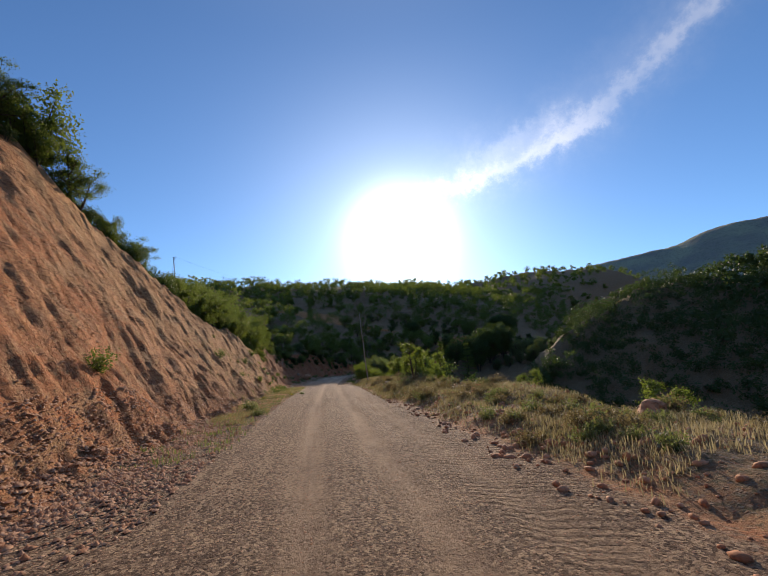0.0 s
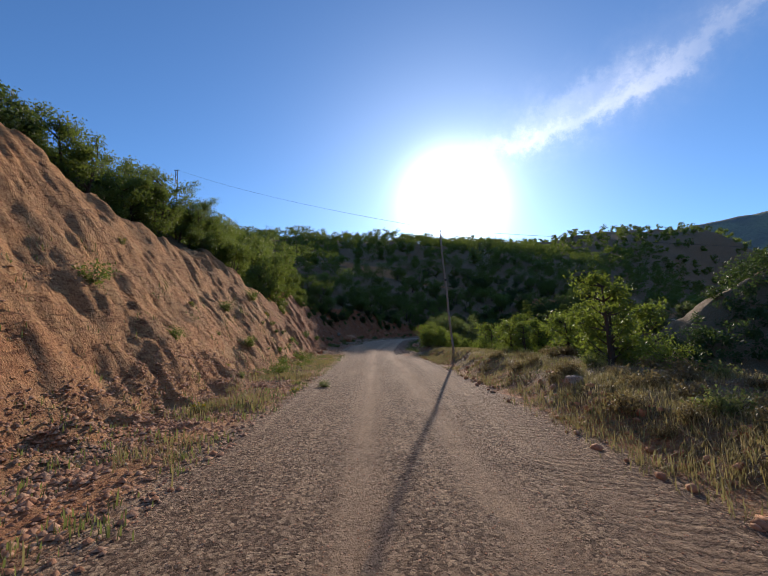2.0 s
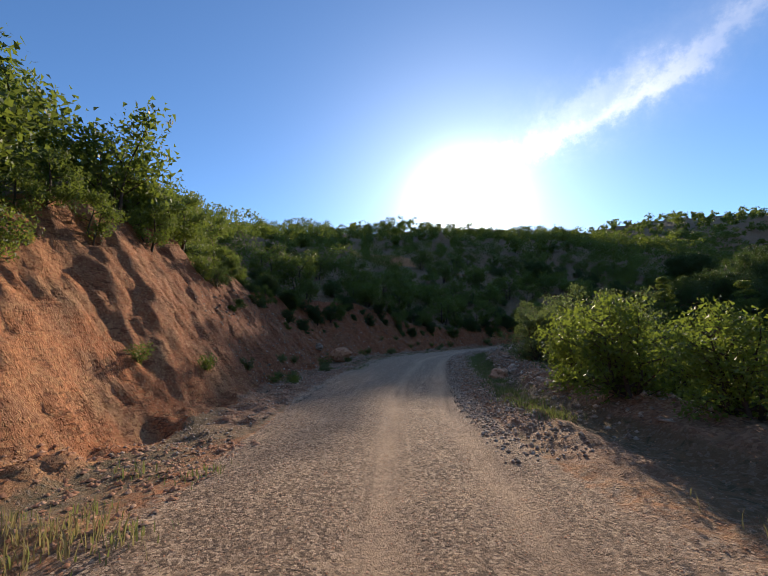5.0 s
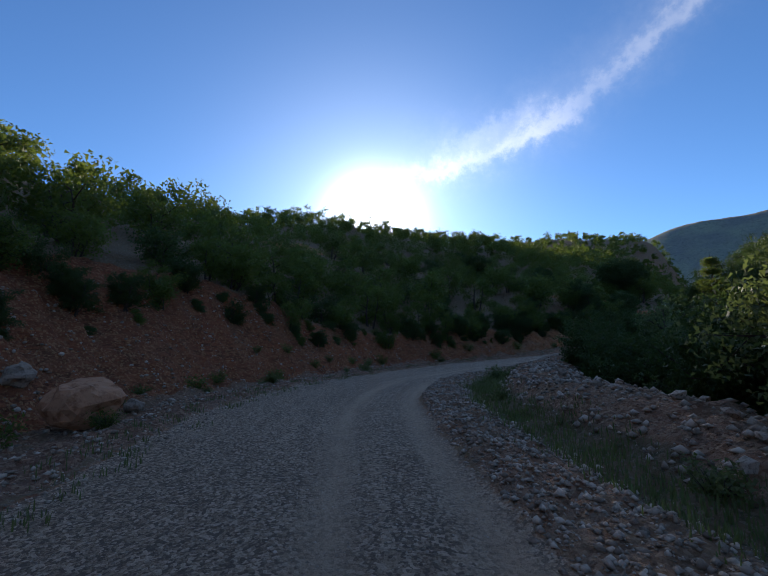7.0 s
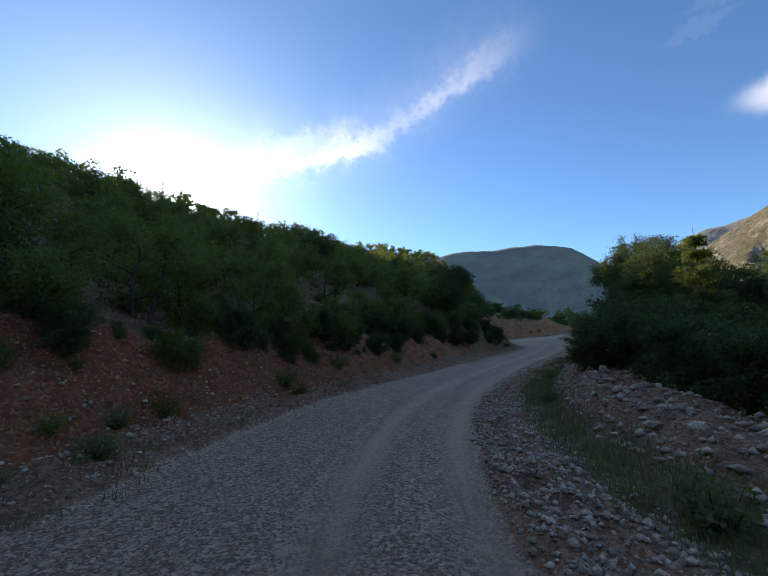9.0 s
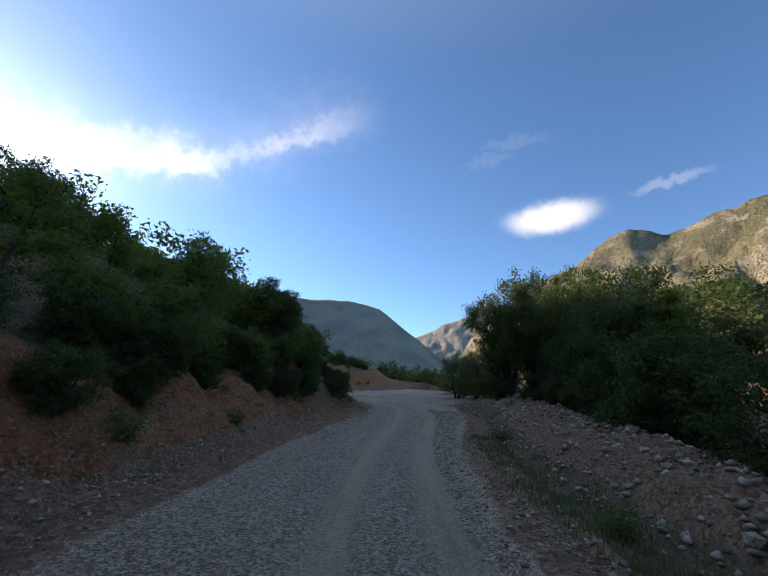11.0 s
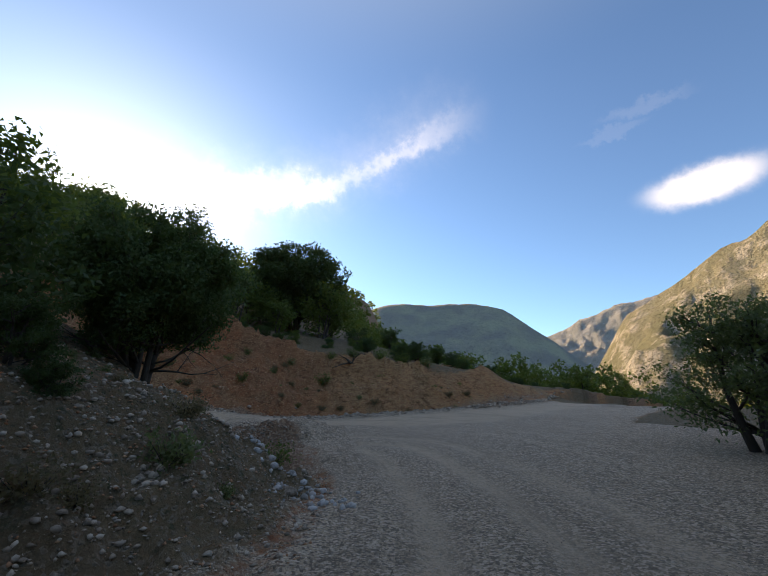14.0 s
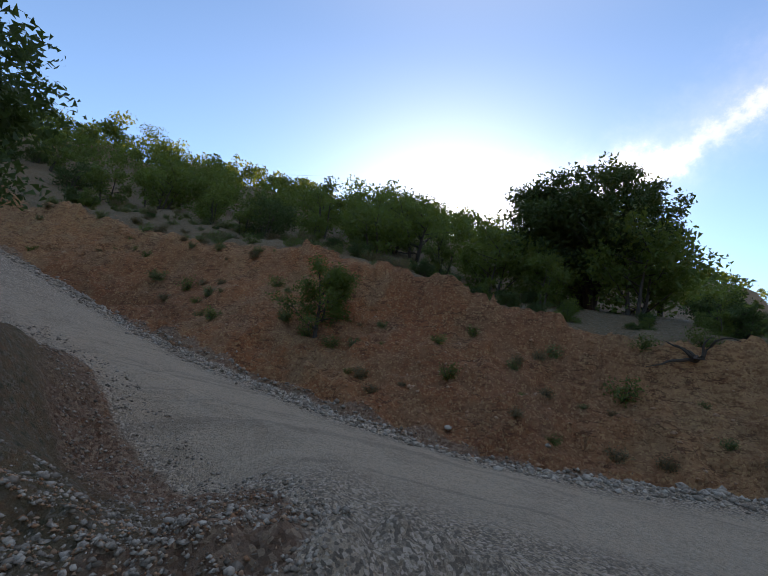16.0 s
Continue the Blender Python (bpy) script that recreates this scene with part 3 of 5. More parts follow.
    track = np.clip(np.maximum(track, swept), 0, 1) * road
    # relief
    rough = 1 - road
    z = z + rough * step01(np.maximum(np.abs(ua), 0), 3, 9) * 0.9 * lump * (1 + step01(np.abs(ua), 25, 80) * 2)
    if fine:
        along = ka * 9.0
        rill = np.abs(fbm(along * 0.42 + 3 + dface * 0.16, dface * 0.10, 2))
        thin = np.abs(fbm(along * 1.7 + 31 + dface * 0.35, dface * 0.22 + 0.3 * lump, 3))
        cutface = bare * (north <= 0)
        patch = step01(fbm(x * 0.4, y * 0.4) + 0.15, 0, 0.3)
        z = z - cutface * (np.clip(0.35 - rill, 0, 1) * 0.4 * patch + np.clip(0.30 - thin, 0, 1) * 0.14 * patch)
        # slumped lumps, crumbling ledges and loose clods
        z = z + bare * (0.42 * fbm(x * 0.8, y * 0.8 + 4, 3) + 0.20 * np.abs(fbm(x * 2.1 + 7, y * 2.1, 3)) + 0.17 * fbm(x * 4.3, y * 4.3, 2))
        ledge = along * 0.6 + dface * 1.1 + 1.4 * fbm(x * 0.55 + 11, y * 0.55, 3)
        z = z + cutface * 0.07 * (1 - patch) * (np.abs((ledge % 1.0) - 0.5) - 0.25)
        scarp = bare * (north > 0)
        z = z - scarp * 0.9 * np.clip(0.3 - np.abs(fbm(x * 0.35, y * 0.9 + 0.3 * z, 3)), 0, 1)
        z = z + scarp * (0.34 * np.floor(cut * 1.3 + 2.2 * fbm(x * 0.25, y * 0.25, 3)) - 0.26 * cut * 1.3) * step01(fbm(x * 0.3 + 9, y * 0.3) + 0.15, 0, 0.2)
        z = z + rough * 0.10 * fbm(x * 2.2, y * 2.2, 3) + road * (0.035 * fbm(x * 1.1, y * 1.1, 3) + 0.018 * fbm(x * 6, y * 6, 2))
        z = z - 0.05 * track + rubble * 0.10 + rubble * 0.16 * fbm(x * 3.1, y * 3.1, 3)
    arc = np.interp(ka, LINE[:, 3], ARC)
    # pale clay at both ends of the cut beyond the turn
    pale = 0.6 * (north > 0) * np.clip(step01(x + 3 * lump, 33, 38) + 1 - step01(x + 4 * lump + 2 * (6 - cut), 18, 27), 0, 1)
    # inner bank darkened for the tree's shade too; the cut is truly deep red
    red_shade = red_shade + 0.6 * soil_shade * step01(ka, 14.6, 15.6) + (north > 0) * 0.55 * (1 - pale) * (0.6 + 0.8 * step01(-lump, -0.2, 0.3))
    # tan earth along the straight, lightened further for its sunlit face
    pale = pale + (north <= 0) * (ua < 0) * 0.9 * step01(ka + 1.2 * lump, 3.6, 4.6) * (1 - step01(ka + 1.2 * lump, 5.6, 7.0))
    return z, road, bare, np.clip(grass, 0, 1), grey, rubble, track, arc, ua, red_shade, pale


FOOT_LINE = spline(FOOT, 2.0)


def ground_z(x, y):
    return float(land(np.array([float(x)]), np.array([float(y)]))[0][0])


def place(k, u):
    """World x, y of a place u metres to the right of the road's index k."""
    i = int(np.argmin(np.abs(LINE[:, 3] - k)))
    a, b = LINE[max(i - 1, 0)], LINE[min(i + 1, len(LINE) - 1)]
    d = np.array([b[0] - a[0], b[1] - a[1]])
    d /= np.linalg.norm(d)
    return LINE[i, 0] + u * d[1], LINE[i, 1] - u * d[0]


def ground_patch(name, cell, x0, x1, y0, y1, keep, drop, fine):
    nx, ny = int(round((x1 - x0) / cell)) + 1, int(round((y1 - y0) / cell)) + 1
    gx, gy = np.meshgrid(x0 + cell * np.arange(nx), y0 + cell * np.arange(ny))
    x, y = gx.ravel(), gy.ravel()
    cx, cy = (x0 + cell * (np.arange(nx - 1) + 0.5)), (y0 + cell * (np.arange(ny - 1) + 0.5))
    mx, my = np.meshgrid(cx, cy)
    want = keep(mx.ravel(), my.ravel())
    idx = (np.arange(ny - 1)[:, None] * nx + np.arange(nx - 1)[None]).ravel()[want]
    quads = np.stack([idx, idx + 1, idx + nx + 1, idx + nx], 1)
    used = np.unique(quads)
    back = np.full(nx * ny, -1)
    back[used] = np.arange(len(used))
    x, y = x[used], y[used]
    z, *masks = land(x, y, fine)
    me = bpy.data.meshes.new(name)
    me.vertices.add(len(used))
    me.vertices.foreach_set("co", np.stack([x, y, z - drop], 1).astype(np.float32).ravel())
    q = back[quads]
    me.loops.add(q.size)
    me.loops.foreach_set("vertex_index", q.ravel().astype(np.int32))
    me.polygons.add(len(q))
    me.polygons.foreach_set("loop_start", np.arange(0, q.size, 4, dtype=np.int32))
    me.polygons.foreach_set("use_smooth", np.ones(len(q), dtype=bool))
    me.update(calc_edges=True)
    for key, m in zip(("road", "bare", "grass", "grey", "rubble", "track", "arc", "across", "red_shade", "pale"), masks):
        a = me.attributes.new(key, "FLOAT", "POINT")
        a.data.foreach_set("value", m.astype(np.float32))
    me.materials.append(M_EARTH)
    return new(name, me)


def away(x, y):
    """Rough distance from the driven road."""
    d = np.full(x.shape, 1e9)
    for p in LINE[(LINE[:, 3] > 1.8) & (LINE[:, 3] < 23)][::2]:
        d = np.minimum(d, np.hypot(x - p[0], y - p[1]))
    return d


NEAR, MID, WIDE = 13.0, 48.0, 330.0
near_ground = ground_patch("ground", 0.115, -30, 66, -16, 146, lambda x, y: away(x, y) < NEAR, 0.0, True)
tagged(near_ground, "dirt road and red earth banks cut into a scrubby hillside", "ground", kind="structure")
mid_ground = ground_patch("ground_slopes", 1.0, -76, 112, -66, 196, lambda x, y: (away(x, y) < MID) & (away(x, y) > NEAR - 1.6), 0.06, True)
tagged(mid_ground, "scrub-covered reddish hillsides beside the road", "ground", kind="structure")
wide_ground = ground_patch("ground_hills", 6.0, -400, 500, -400, 560, lambda x, y: (away(x, y) > MID - 9), 0.5, False)
tagged(wide_ground, "wooded hills and valley around the road", "ground", kind="structure")


def far_plain():
    """The ground goes on to the horizon behind the hills."""
    bm = bmesh.new()
    bmesh.ops.create_grid(bm, x_segments=60, y_segments=60, size=4600)
    for v in bm.verts:
        r = math.hypot(v.co.x - 40, v.co.y - 80)
        v.co.z = -24 + (0.05 * max(r - 500, 0) if v.co.y < 200 else 0) * 0.4 + 12 * noise.noise(v.co * 0.002)
    me = bpy.data.meshes.new("ground_plain")
    bm.to_mesh(me), bm.free()
    me.materials.append(M_FAR)
    for p in me.polygons:
        p.use_smooth = True
    return tagged(new("ground_plain", me), "hazy valley floor and distant slopes", "ground", kind="structure")


def mountain(name, az, dist, crest, depth, mat, seed, rough, label):
    """A far mountain: crest gives (azimuth offset, height) along its skyline."""
    bm = bmesh.new()
    a = np.array(crest, float)
    na, nd = 150, 46
    rows = []
    for i in range(na + 1):
        da = a[0, 0] + (a[-1, 0] - a[0, 0]) * i / na
        top = np.interp(da, a[:, 0], a[:, 1])
        row = []
        for j in range(nd + 1):
            f = j / nd * 2 - 1
            r = dist + f * depth
            t = radians(az + da)
            p = Vector((r * sin(t), r * cos(t), 0))
            n = noise.fractal(p * (3.0 / depth) + Vector((seed, 0, 0)), 0.9, 2.1, 6)
            ridge = 1 - abs(noise.fractal(p * (2.2 / depth) + Vector((seed, 5, 0)), 0.8, 2.0, 5))
            fall = (1 - abs(f)) ** 0.85
            h = top * fall + rough * top * (n * 0.5 + ridge - 0.8) * (0.25 + (1 - fall)) * min(1, fall * 5)
            row.append(bm.verts.new((p.x + 20, p.y + 85, h - 40 * abs(f))))
        rows.append(row)
    for i in range(na):
        for j in range(nd):
            bm.faces.new((rows[i][j], rows[i + 1][j], rows[i + 1][j + 1], rows[i][j + 1])).smooth = True
    bmesh.ops.recalc_face_normals(bm, faces=bm.faces)
    me = bpy.data.meshes.new(name)
    bm.to_mesh(me), bm.free()
    me.materials.append(mat)
    return tagged(new(name, me), label, "mountain", kind="structure")


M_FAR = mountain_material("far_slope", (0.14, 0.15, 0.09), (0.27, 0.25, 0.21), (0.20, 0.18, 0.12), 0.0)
# greyed and paled to carry distance haze; top carries its sunlit patches
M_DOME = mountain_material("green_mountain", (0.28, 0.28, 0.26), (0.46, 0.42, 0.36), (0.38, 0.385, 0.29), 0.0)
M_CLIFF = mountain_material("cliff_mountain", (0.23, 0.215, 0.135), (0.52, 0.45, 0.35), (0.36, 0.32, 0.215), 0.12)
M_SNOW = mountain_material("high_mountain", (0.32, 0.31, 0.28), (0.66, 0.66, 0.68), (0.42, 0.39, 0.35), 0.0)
far_plain()
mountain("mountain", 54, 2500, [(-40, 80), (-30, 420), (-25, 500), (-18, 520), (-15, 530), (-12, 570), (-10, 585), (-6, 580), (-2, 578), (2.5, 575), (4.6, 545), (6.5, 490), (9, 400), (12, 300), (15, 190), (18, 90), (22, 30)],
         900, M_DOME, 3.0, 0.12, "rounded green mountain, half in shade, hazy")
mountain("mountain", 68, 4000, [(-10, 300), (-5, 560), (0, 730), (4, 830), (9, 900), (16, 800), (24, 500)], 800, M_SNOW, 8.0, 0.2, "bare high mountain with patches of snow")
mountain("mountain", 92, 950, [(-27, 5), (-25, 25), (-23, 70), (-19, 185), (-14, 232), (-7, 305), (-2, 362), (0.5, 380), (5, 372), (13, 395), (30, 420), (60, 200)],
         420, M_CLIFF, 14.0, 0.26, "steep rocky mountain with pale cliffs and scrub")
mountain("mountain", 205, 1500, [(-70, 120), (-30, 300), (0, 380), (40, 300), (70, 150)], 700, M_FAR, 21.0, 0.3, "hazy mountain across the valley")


# ---- building blocks ----
def part(name, bm, mat, parent=None, label="", smooth=False):
    me = bpy.data.meshes.new(name)
    bm.to_mesh(me), bm.free()
    me.materials.append(mat)
    if smooth:
        for p in me.polygons:
            p.use_smooth = True
    ob = new(name, me)
    if parent is not None:
        ob.parent = parent
    if label:
        ob["label"] = label
    return ob


def raw(name, verts, faces, mat, parent=None, label=""):
    me = bpy.data.meshes.new(name)
    me.from_pydata([tuple(v) for v in verts], [], faces)
    me.materials.append(mat)
    ob = new(name, me)
    if parent is not None:
        ob.parent = parent
    if label:
        ob["label"] = label
    return ob


def tube(bm, points, radii, sides=7):
    """A tapered limb through the points."""
    rings = []
    for i, (p, r) in enumerate(zip(points, radii)):
        d = (points[min(i + 1, len(points) - 1)] - points[max(i - 1, 0)]).normalized()
        a = d.orthogonal().normalized()
        b = d.cross(a)
        rings.append([bm.verts.new(p + (a * cos(2 * pi * j / sides) + b * sin(2 * pi * j / sides)) * r) for j in range(sides)])
    for r0, r1 in zip(rings, rings[1:]):
        for j in range(sides):
            bm.faces.new((r0[j], r0[(j + 1) % sides], r1[(j + 1) % sides], r1[j])).smooth = True
    bm.faces.new(rings[-1])
    bm.faces.new(rings[0][::-1])


def limb(rng, start, way, length, bend, n=6):
    pts, p, d = [start.copy()], start.copy(), way.normalized()
    for i in range(n):
        d = (d + Vector([rng.uniform(-1, 1) for _ in range(3)]) * bend + Vector((0, 0, 0.05))).normalized()
        p = p + d * (length / n)
        pts.append(p.copy())
    return pts


def leaves(rng, centres, spread, count, size, droop=0.0, flat=0.75):
    """Small folded leaves scattered in clumps round the centres: vertices and faces."""
    n = len(centres)
    c = np.array([tuple(p) for p in centres])[rng.randint(0, n, count)]
    g = rng.normal(size=(count, 3))
    g /= np.linalg.norm(g, axis=1)[:, None] + 1e-9
    r = rng.rand(count, 1) ** 0.45
    pos = c + g * r * spread * np.array([1, 1, flat])
    a = rng.normal(size=(count, 3))
    a[:, 2] -= droop
    a /= np.linalg.norm(a, axis=1)[:, None]
    b = np.cross(a, rng.normal(size=(count, 3)))
    b /= np.linalg.norm(b, axis=1)[:, None]
    s = size * (0.6 + 0.8 * rng.rand(count, 1))
    w = s * 0.62
    v = np.stack([pos - a * s * 0.8 + b * w, pos + a * s * 1.2, pos - a * s * 0.8 - b * w], 1).reshape(-1, 3)
    f = (np.arange(count)[:, None] * 3 + np.arange(3)[None]).tolist()
    return v, f


def tree(name, seed, height, radius, stems, leaf, count, spread, mat, clear=0.3, droop=0.0, label="", ragged=0.25, simple=False, point=0.0, core=0.12, dome=0):
    """A tree or tall shrub: stems that fork into limbs and twigs, and a crown of many small leaves in clumps."""
    rng = np.random.RandomState(seed)
    pr = random.Random(seed)
    root = new(name)
    bm = bmesh.new()
    tips = []
    for s in range(stems):
        ang = 2 * pi * s / stems + pr.uniform(-0.5, 0.5)
        lean = pr.uniform(0.10, 0.32) if stems > 1 else pr.uniform(0, 0.12)
        base = Vector((cos(ang), sin(ang), 0)) * (0.16 * (stems > 1) * height / 5) + Vector((0, 0, -0.4))
        pts = limb(pr, base, Vector((cos(ang) * lean, sin(ang) * lean, 1)), height * pr.uniform(0.62, 0.8), 0.10, 7)
        r0 = height * pr.uniform(0.017, 0.024) * (1.5 if stems == 1 else 1)
        tube(bm, pts, [r0 * (1.2 - 0.95 * i / 7) for i in range(8)], 4 if simple else 7)
        for i in range(2, 8):
            if i / 7 < clear:
                continue
            for b in range(1 if simple else 2 if i < 7 else 3):
                a2 = pr.uniform(0, 2 * pi)
                out = pr.uniform(0.45, 1.0) * radius * (1.0 - 0.45 * max(0, i / 7 - 0.45)) * (1 - point * i / 7)
                way = Vector((cos(a2), sin(a2), pr.uniform(0.1, 0.75)))
                lp = limb(pr, pts[i], way, out, 0.22, 5)
                if simple:
                    tube(bm, lp[::5], [r0 * 0.42, r0 * 0.08], 3)
                else:
                    tube(bm, lp, [r0 * 0.42 * (1.05 - 0.17 * j) for j in range(6)], 4)
                tips += [lp[3], lp[4], lp[5]]
                for c in range(0 if simple else 2):
                    tw = limb(pr, lp[pr.randint(2, 4)], way + Vector([pr.uniform(-1, 1) for _ in range(3)]), out * 0.5, 0.3, 3)
                    tube(bm, tw, [r0 * 0.16, r0 * 0.12, r0 * 0.08, r0 * 0.04], 3)
                    tips += [tw[2], tw[3]]
    part("trunk", bm, M_BARK, root, smooth=True)
    tips = [t for t in tips if t.z > height * clear * 0.7]
    if dome:
        # keep the twigs within a rounded crown and fill its shell with clumps
        mid, up, out = height * 0.62, height * 0.44, radius
        tips = [t for t in tips if (t.x ** 2 + t.y ** 2) / out ** 2 + ((t.z - mid) / up) ** 2 < 1]
        for _ in range(dome):
            d = Vector([pr.gauss(0, 1) for _ in range(3)]).normalized() * pr.uniform(0.55, 0.95)
            tips.append(Vector((d.x * out, d.y * out, mid + d.z * up)))
    keep = pr.sample(tips, max(6, int(len(tips) * (1 - ragged))))
    v, f = leaves(rng, keep, spread, count, leaf, droop)
    v2, f2 = leaves(rng, keep, spread * 0.45, int(count * core * 1.4), leaf * 1.2, droop)
    f = f + [[i + len(v) for i in q] for q in f2]
    v = np.vstack([v, v2])
    raw("crown", v, f, mat, root)
    return tagged(root, label, "tree")


PLANTED = set()


def plant(proto, x, y, scale=1.0, turn=0.0, sink=0.1, lean=0.0, label="", wide=1.0):
    m = pose(x, y, ground_z(x, y) - sink, lean, 0, turn) @ Matrix.Diagonal((scale * wide, scale * wide, scale, 1))
    if proto.name in PLANTED:
        ob = copy_thing(proto, m)
    else:
        PLANTED.add(proto.name)
        proto.matrix_basis = m
        ob = proto
    if label:
        ob["label"] = label
    return ob


# kinds of tree
OAK = [tree("oak_tree", 11, 6.0, 2.6, 3, 0.066, 8000, 0.60, M_LEAF, 0.28, 0, "leafy green hillside oak with several stems"),
       tree("oak_tree", 12, 5.0, 2.4, 2, 0.066, 7500, 0.58, M_LEAF, 0.22, 0, "spreading green oak on the slope")]
DARK = [tree("roadside_tree", 21, 7.0, 2.9, 4, 0.058, 22000, 0.60, M_LEAF_DARK, 0.10, 0.2, "dense dark green roadside tree", core=0.2, dome=90),
        tree("roadside_tree", 22, 5.5, 2.6, 4, 0.066, 11500, 0.52, M_LEAF_DARK, 0.10, 0.2, "dense dark bushy tree below the road edge", core=0.2)]
WILLOW = [tree("willow", 31, 6.0, 2.2, 5, 0.056, 14000, 0.52, M_LEAF_GREY, 0.03, 1.2, "grey-green willow with narrow hanging leaves")]
SAPLING = [tree("sapling", 41, 3.0, 0.75, 2, 0.036, 3600, 0.28, M_LEAF_LIME, 0.1, 0, "bright green sapling growing below the verge"),
           tree("sapling", 42, 2.2, 0.95, 4, 0.036, 4400, 0.32, M_LEAF_LIME, 0.05, 0, "bushy lime-green sapling lit from behind")]
SCRUB = [tree("hillside_shrub", 51, 3.8, 2.0, 3, 0.075, 2700, 0.72, M_LEAF, 0.10, 0, "rounded green shrub on the hillside", simple=True),
         tree("hillside_shrub", 52, 4.6, 1.9, 2, 0.075, 2700, 0.72, M_LEAF, 0.15, 0, "small green oak on the hillside", simple=True),
         tree("hillside_shrub", 53, 3.2, 2.1, 4, 0.075, 2700, 0.70, M_LEAF_DARK, 0.05, 0, "dark green shrub on the hillside", simple=True)]


def conifer(seed, height, radius):
    """A young pointed tree: whorls of drooping branches set with fine needles."""
    rng, pr = np.random.RandomState(seed), random.Random(seed)
    root = new("pointed_tree")
    bm = bmesh.new()
    tube(bm, [Vector((0, 0, -0.4 + (height + 0.3) * i / 6)) for i in range(7)], [0.11 * (1 - i / 6.4) for i in range(7)], 6)
    tips = []
    for i in range(20):
        f = i / 20
        z = height * (0.06 + 0.92 * f + pr.uniform(-0.02, 0.02))
        for j in range(5):
            a = 2.4 * i + 2 * pi * j / 6 + pr.uniform(-0.3, 0.3)
            r = radius * (1 - f) ** 0.85 * pr.uniform(0.65, 1.1) + 0.12
            end = Vector((cos(a) * r, sin(a) * r, z + pr.uniform(-0.15, 0.4) * r))
            start = Vector((0, 0, z))
            tube(bm, [start, end], [0.022, 0.006], 3)
            tips += [start.lerp(end, t) for t in (0.3, 0.5, 0.7, 0.85, 1.0)]
    part("trunk", bm, M_BARK, root, smooth=True)
    v, f = leaves(rng, tips, 0.26, 11000, 0.045, 0.3, 0.6)
    raw("crown", v, f, M_LEAF, root)
    return tagged(root, "young pointed tree with tiered branches", "tree")


FIR = [conifer(35, 7.0, 1.7)]

BANK_BUSH = [tree("bank_bush", 54, 3.4, 2.0, 4, 0.078, 3000, 0.66, M_LEAF_DARK, 0.04, 0, "dark bush on the red bank", simple=True),
             tree("bank_bush", 55, 4.2, 1.9, 3, 0.078, 3000, 0.62, M_LEAF, 0.08, 0, "green bush on the brow of the cut", simple=True)]
RAVINE = tree("ravine_shrub", 56, 3.6, 2.2, 4, 0.08, 3000, 0.7, M_LEAF_DARK, 0.04, 0, "dark shrub in the ravine below the road", simple=True)

rs = np.random.RandomState(5)


def scatter(n, x0, x1, y0, y1, ok, gap):
    pts, tries = [], 0
    cell = {}
    while len(pts) < n and tries < 80:
        x, y = rs.uniform(x0, x1, 1200), rs.uniform(y0, y1, 1200)
        good = ok(x, y)
        for a, b in zip(x[good], y[good]):
            i, j = int(a // gap), int(b // gap)
            close = [q for di in (-1, 0, 1) for dj in (-1, 0, 1) for q in cell.get((i + di, j + dj), ())]
            if len(pts) < n and all((a - p) ** 2 + (b - q) ** 2 > gap * gap for p, q in close):
                pts.append((a, b))
                cell.setdefault((i, j), []).append((a, b))
        tries += 1
    return pts


def wooded(x, y):
    """Slopes above the cut banks."""
    ua, _, ka = nearest(LINE_A, x, y)
    ub, _, kb = nearest(LINE_B, x, y)
    uf, _, _ = nearest(FOOT_LINE, x, y)
    top = np.interp(ka, K, BANK_UP) / np.interp(ka, K, FACE) + np.interp(ka, K, LEFT_EDGE) + 0.9
    left = (ua < -top) & (uf < -1.5) & (np.abs(ub) > 5.5)
    return left | (uf > 7.2)


hill_group = "shrubs on the hillsides"
for x, y in scatter(130, -40, 60, 4, 150, lambda x, y: wooded(x, y) & (away(x, y) < 19), 2.4):
    pick, s, turn = rs.randint(3), rs.uniform(0.7, 1.2), rs.uniform(0, 360)
    if np.hypot(x - 25.4, y - 110.4) > 1.8:          # the spreading tree stands here
        tagged(plant(SCRUB[pick], x, y, s, turn, 0.3), group=hill_group)


def far_woods():
    """Woods on the farther slopes, too many to count."""
    pts = scatter(1500, -110, 130, -40, 260, lambda x, y: wooded(x, y) & (away(x, y) >= 18) & (away(x, y) < 110) & ~((x > 38) & (x < 62) & (y < 136)), 2.7)
    pts += scatter(2300, -220, 330, -60, 440, lambda x, y: wooded(x, y) & (away(x, y) >= 100), 4.2)
    V, F, n = [], [], 0
    gone = away(np.array([p[0] for p in pts]), np.array([p[1] for p in pts]))
    zs = land(np.array([p[0] for p in pts]), np.array([p[1] for p in pts]), False)[0]
    for i, ((x, y), z) in enumerate(zip(pts, zs)):
        s = rs.uniform(0.75, 1.35)
        c = [Vector((x + rs.uniform(-1.3, 1.3) * s, y + rs.uniform(-1.3, 1.3) * s, z + s * rs.uniform(0.4, 3.4))) for _ in range(9)]
        v, f = leaves(rs, c, 0.95 * s, 950 if gone[i] < 28 else 480 if gone[i] < 45 else 200 if i < 1500 else 80, 0.11 if gone[i] < 28 else 0.19 if gone[i] < 45 else 0.25 if i < 1500 else 0.5)
        V.append(v)
        F += [[i + n for i in q] for q in f]
        n += len(v)
    ob = raw("far_woods", np.vstack(V), F, M_LEAF)
    return tagged(ob, "oak woods covering the distant slopes", "woods", kind="stuff")


far_woods()


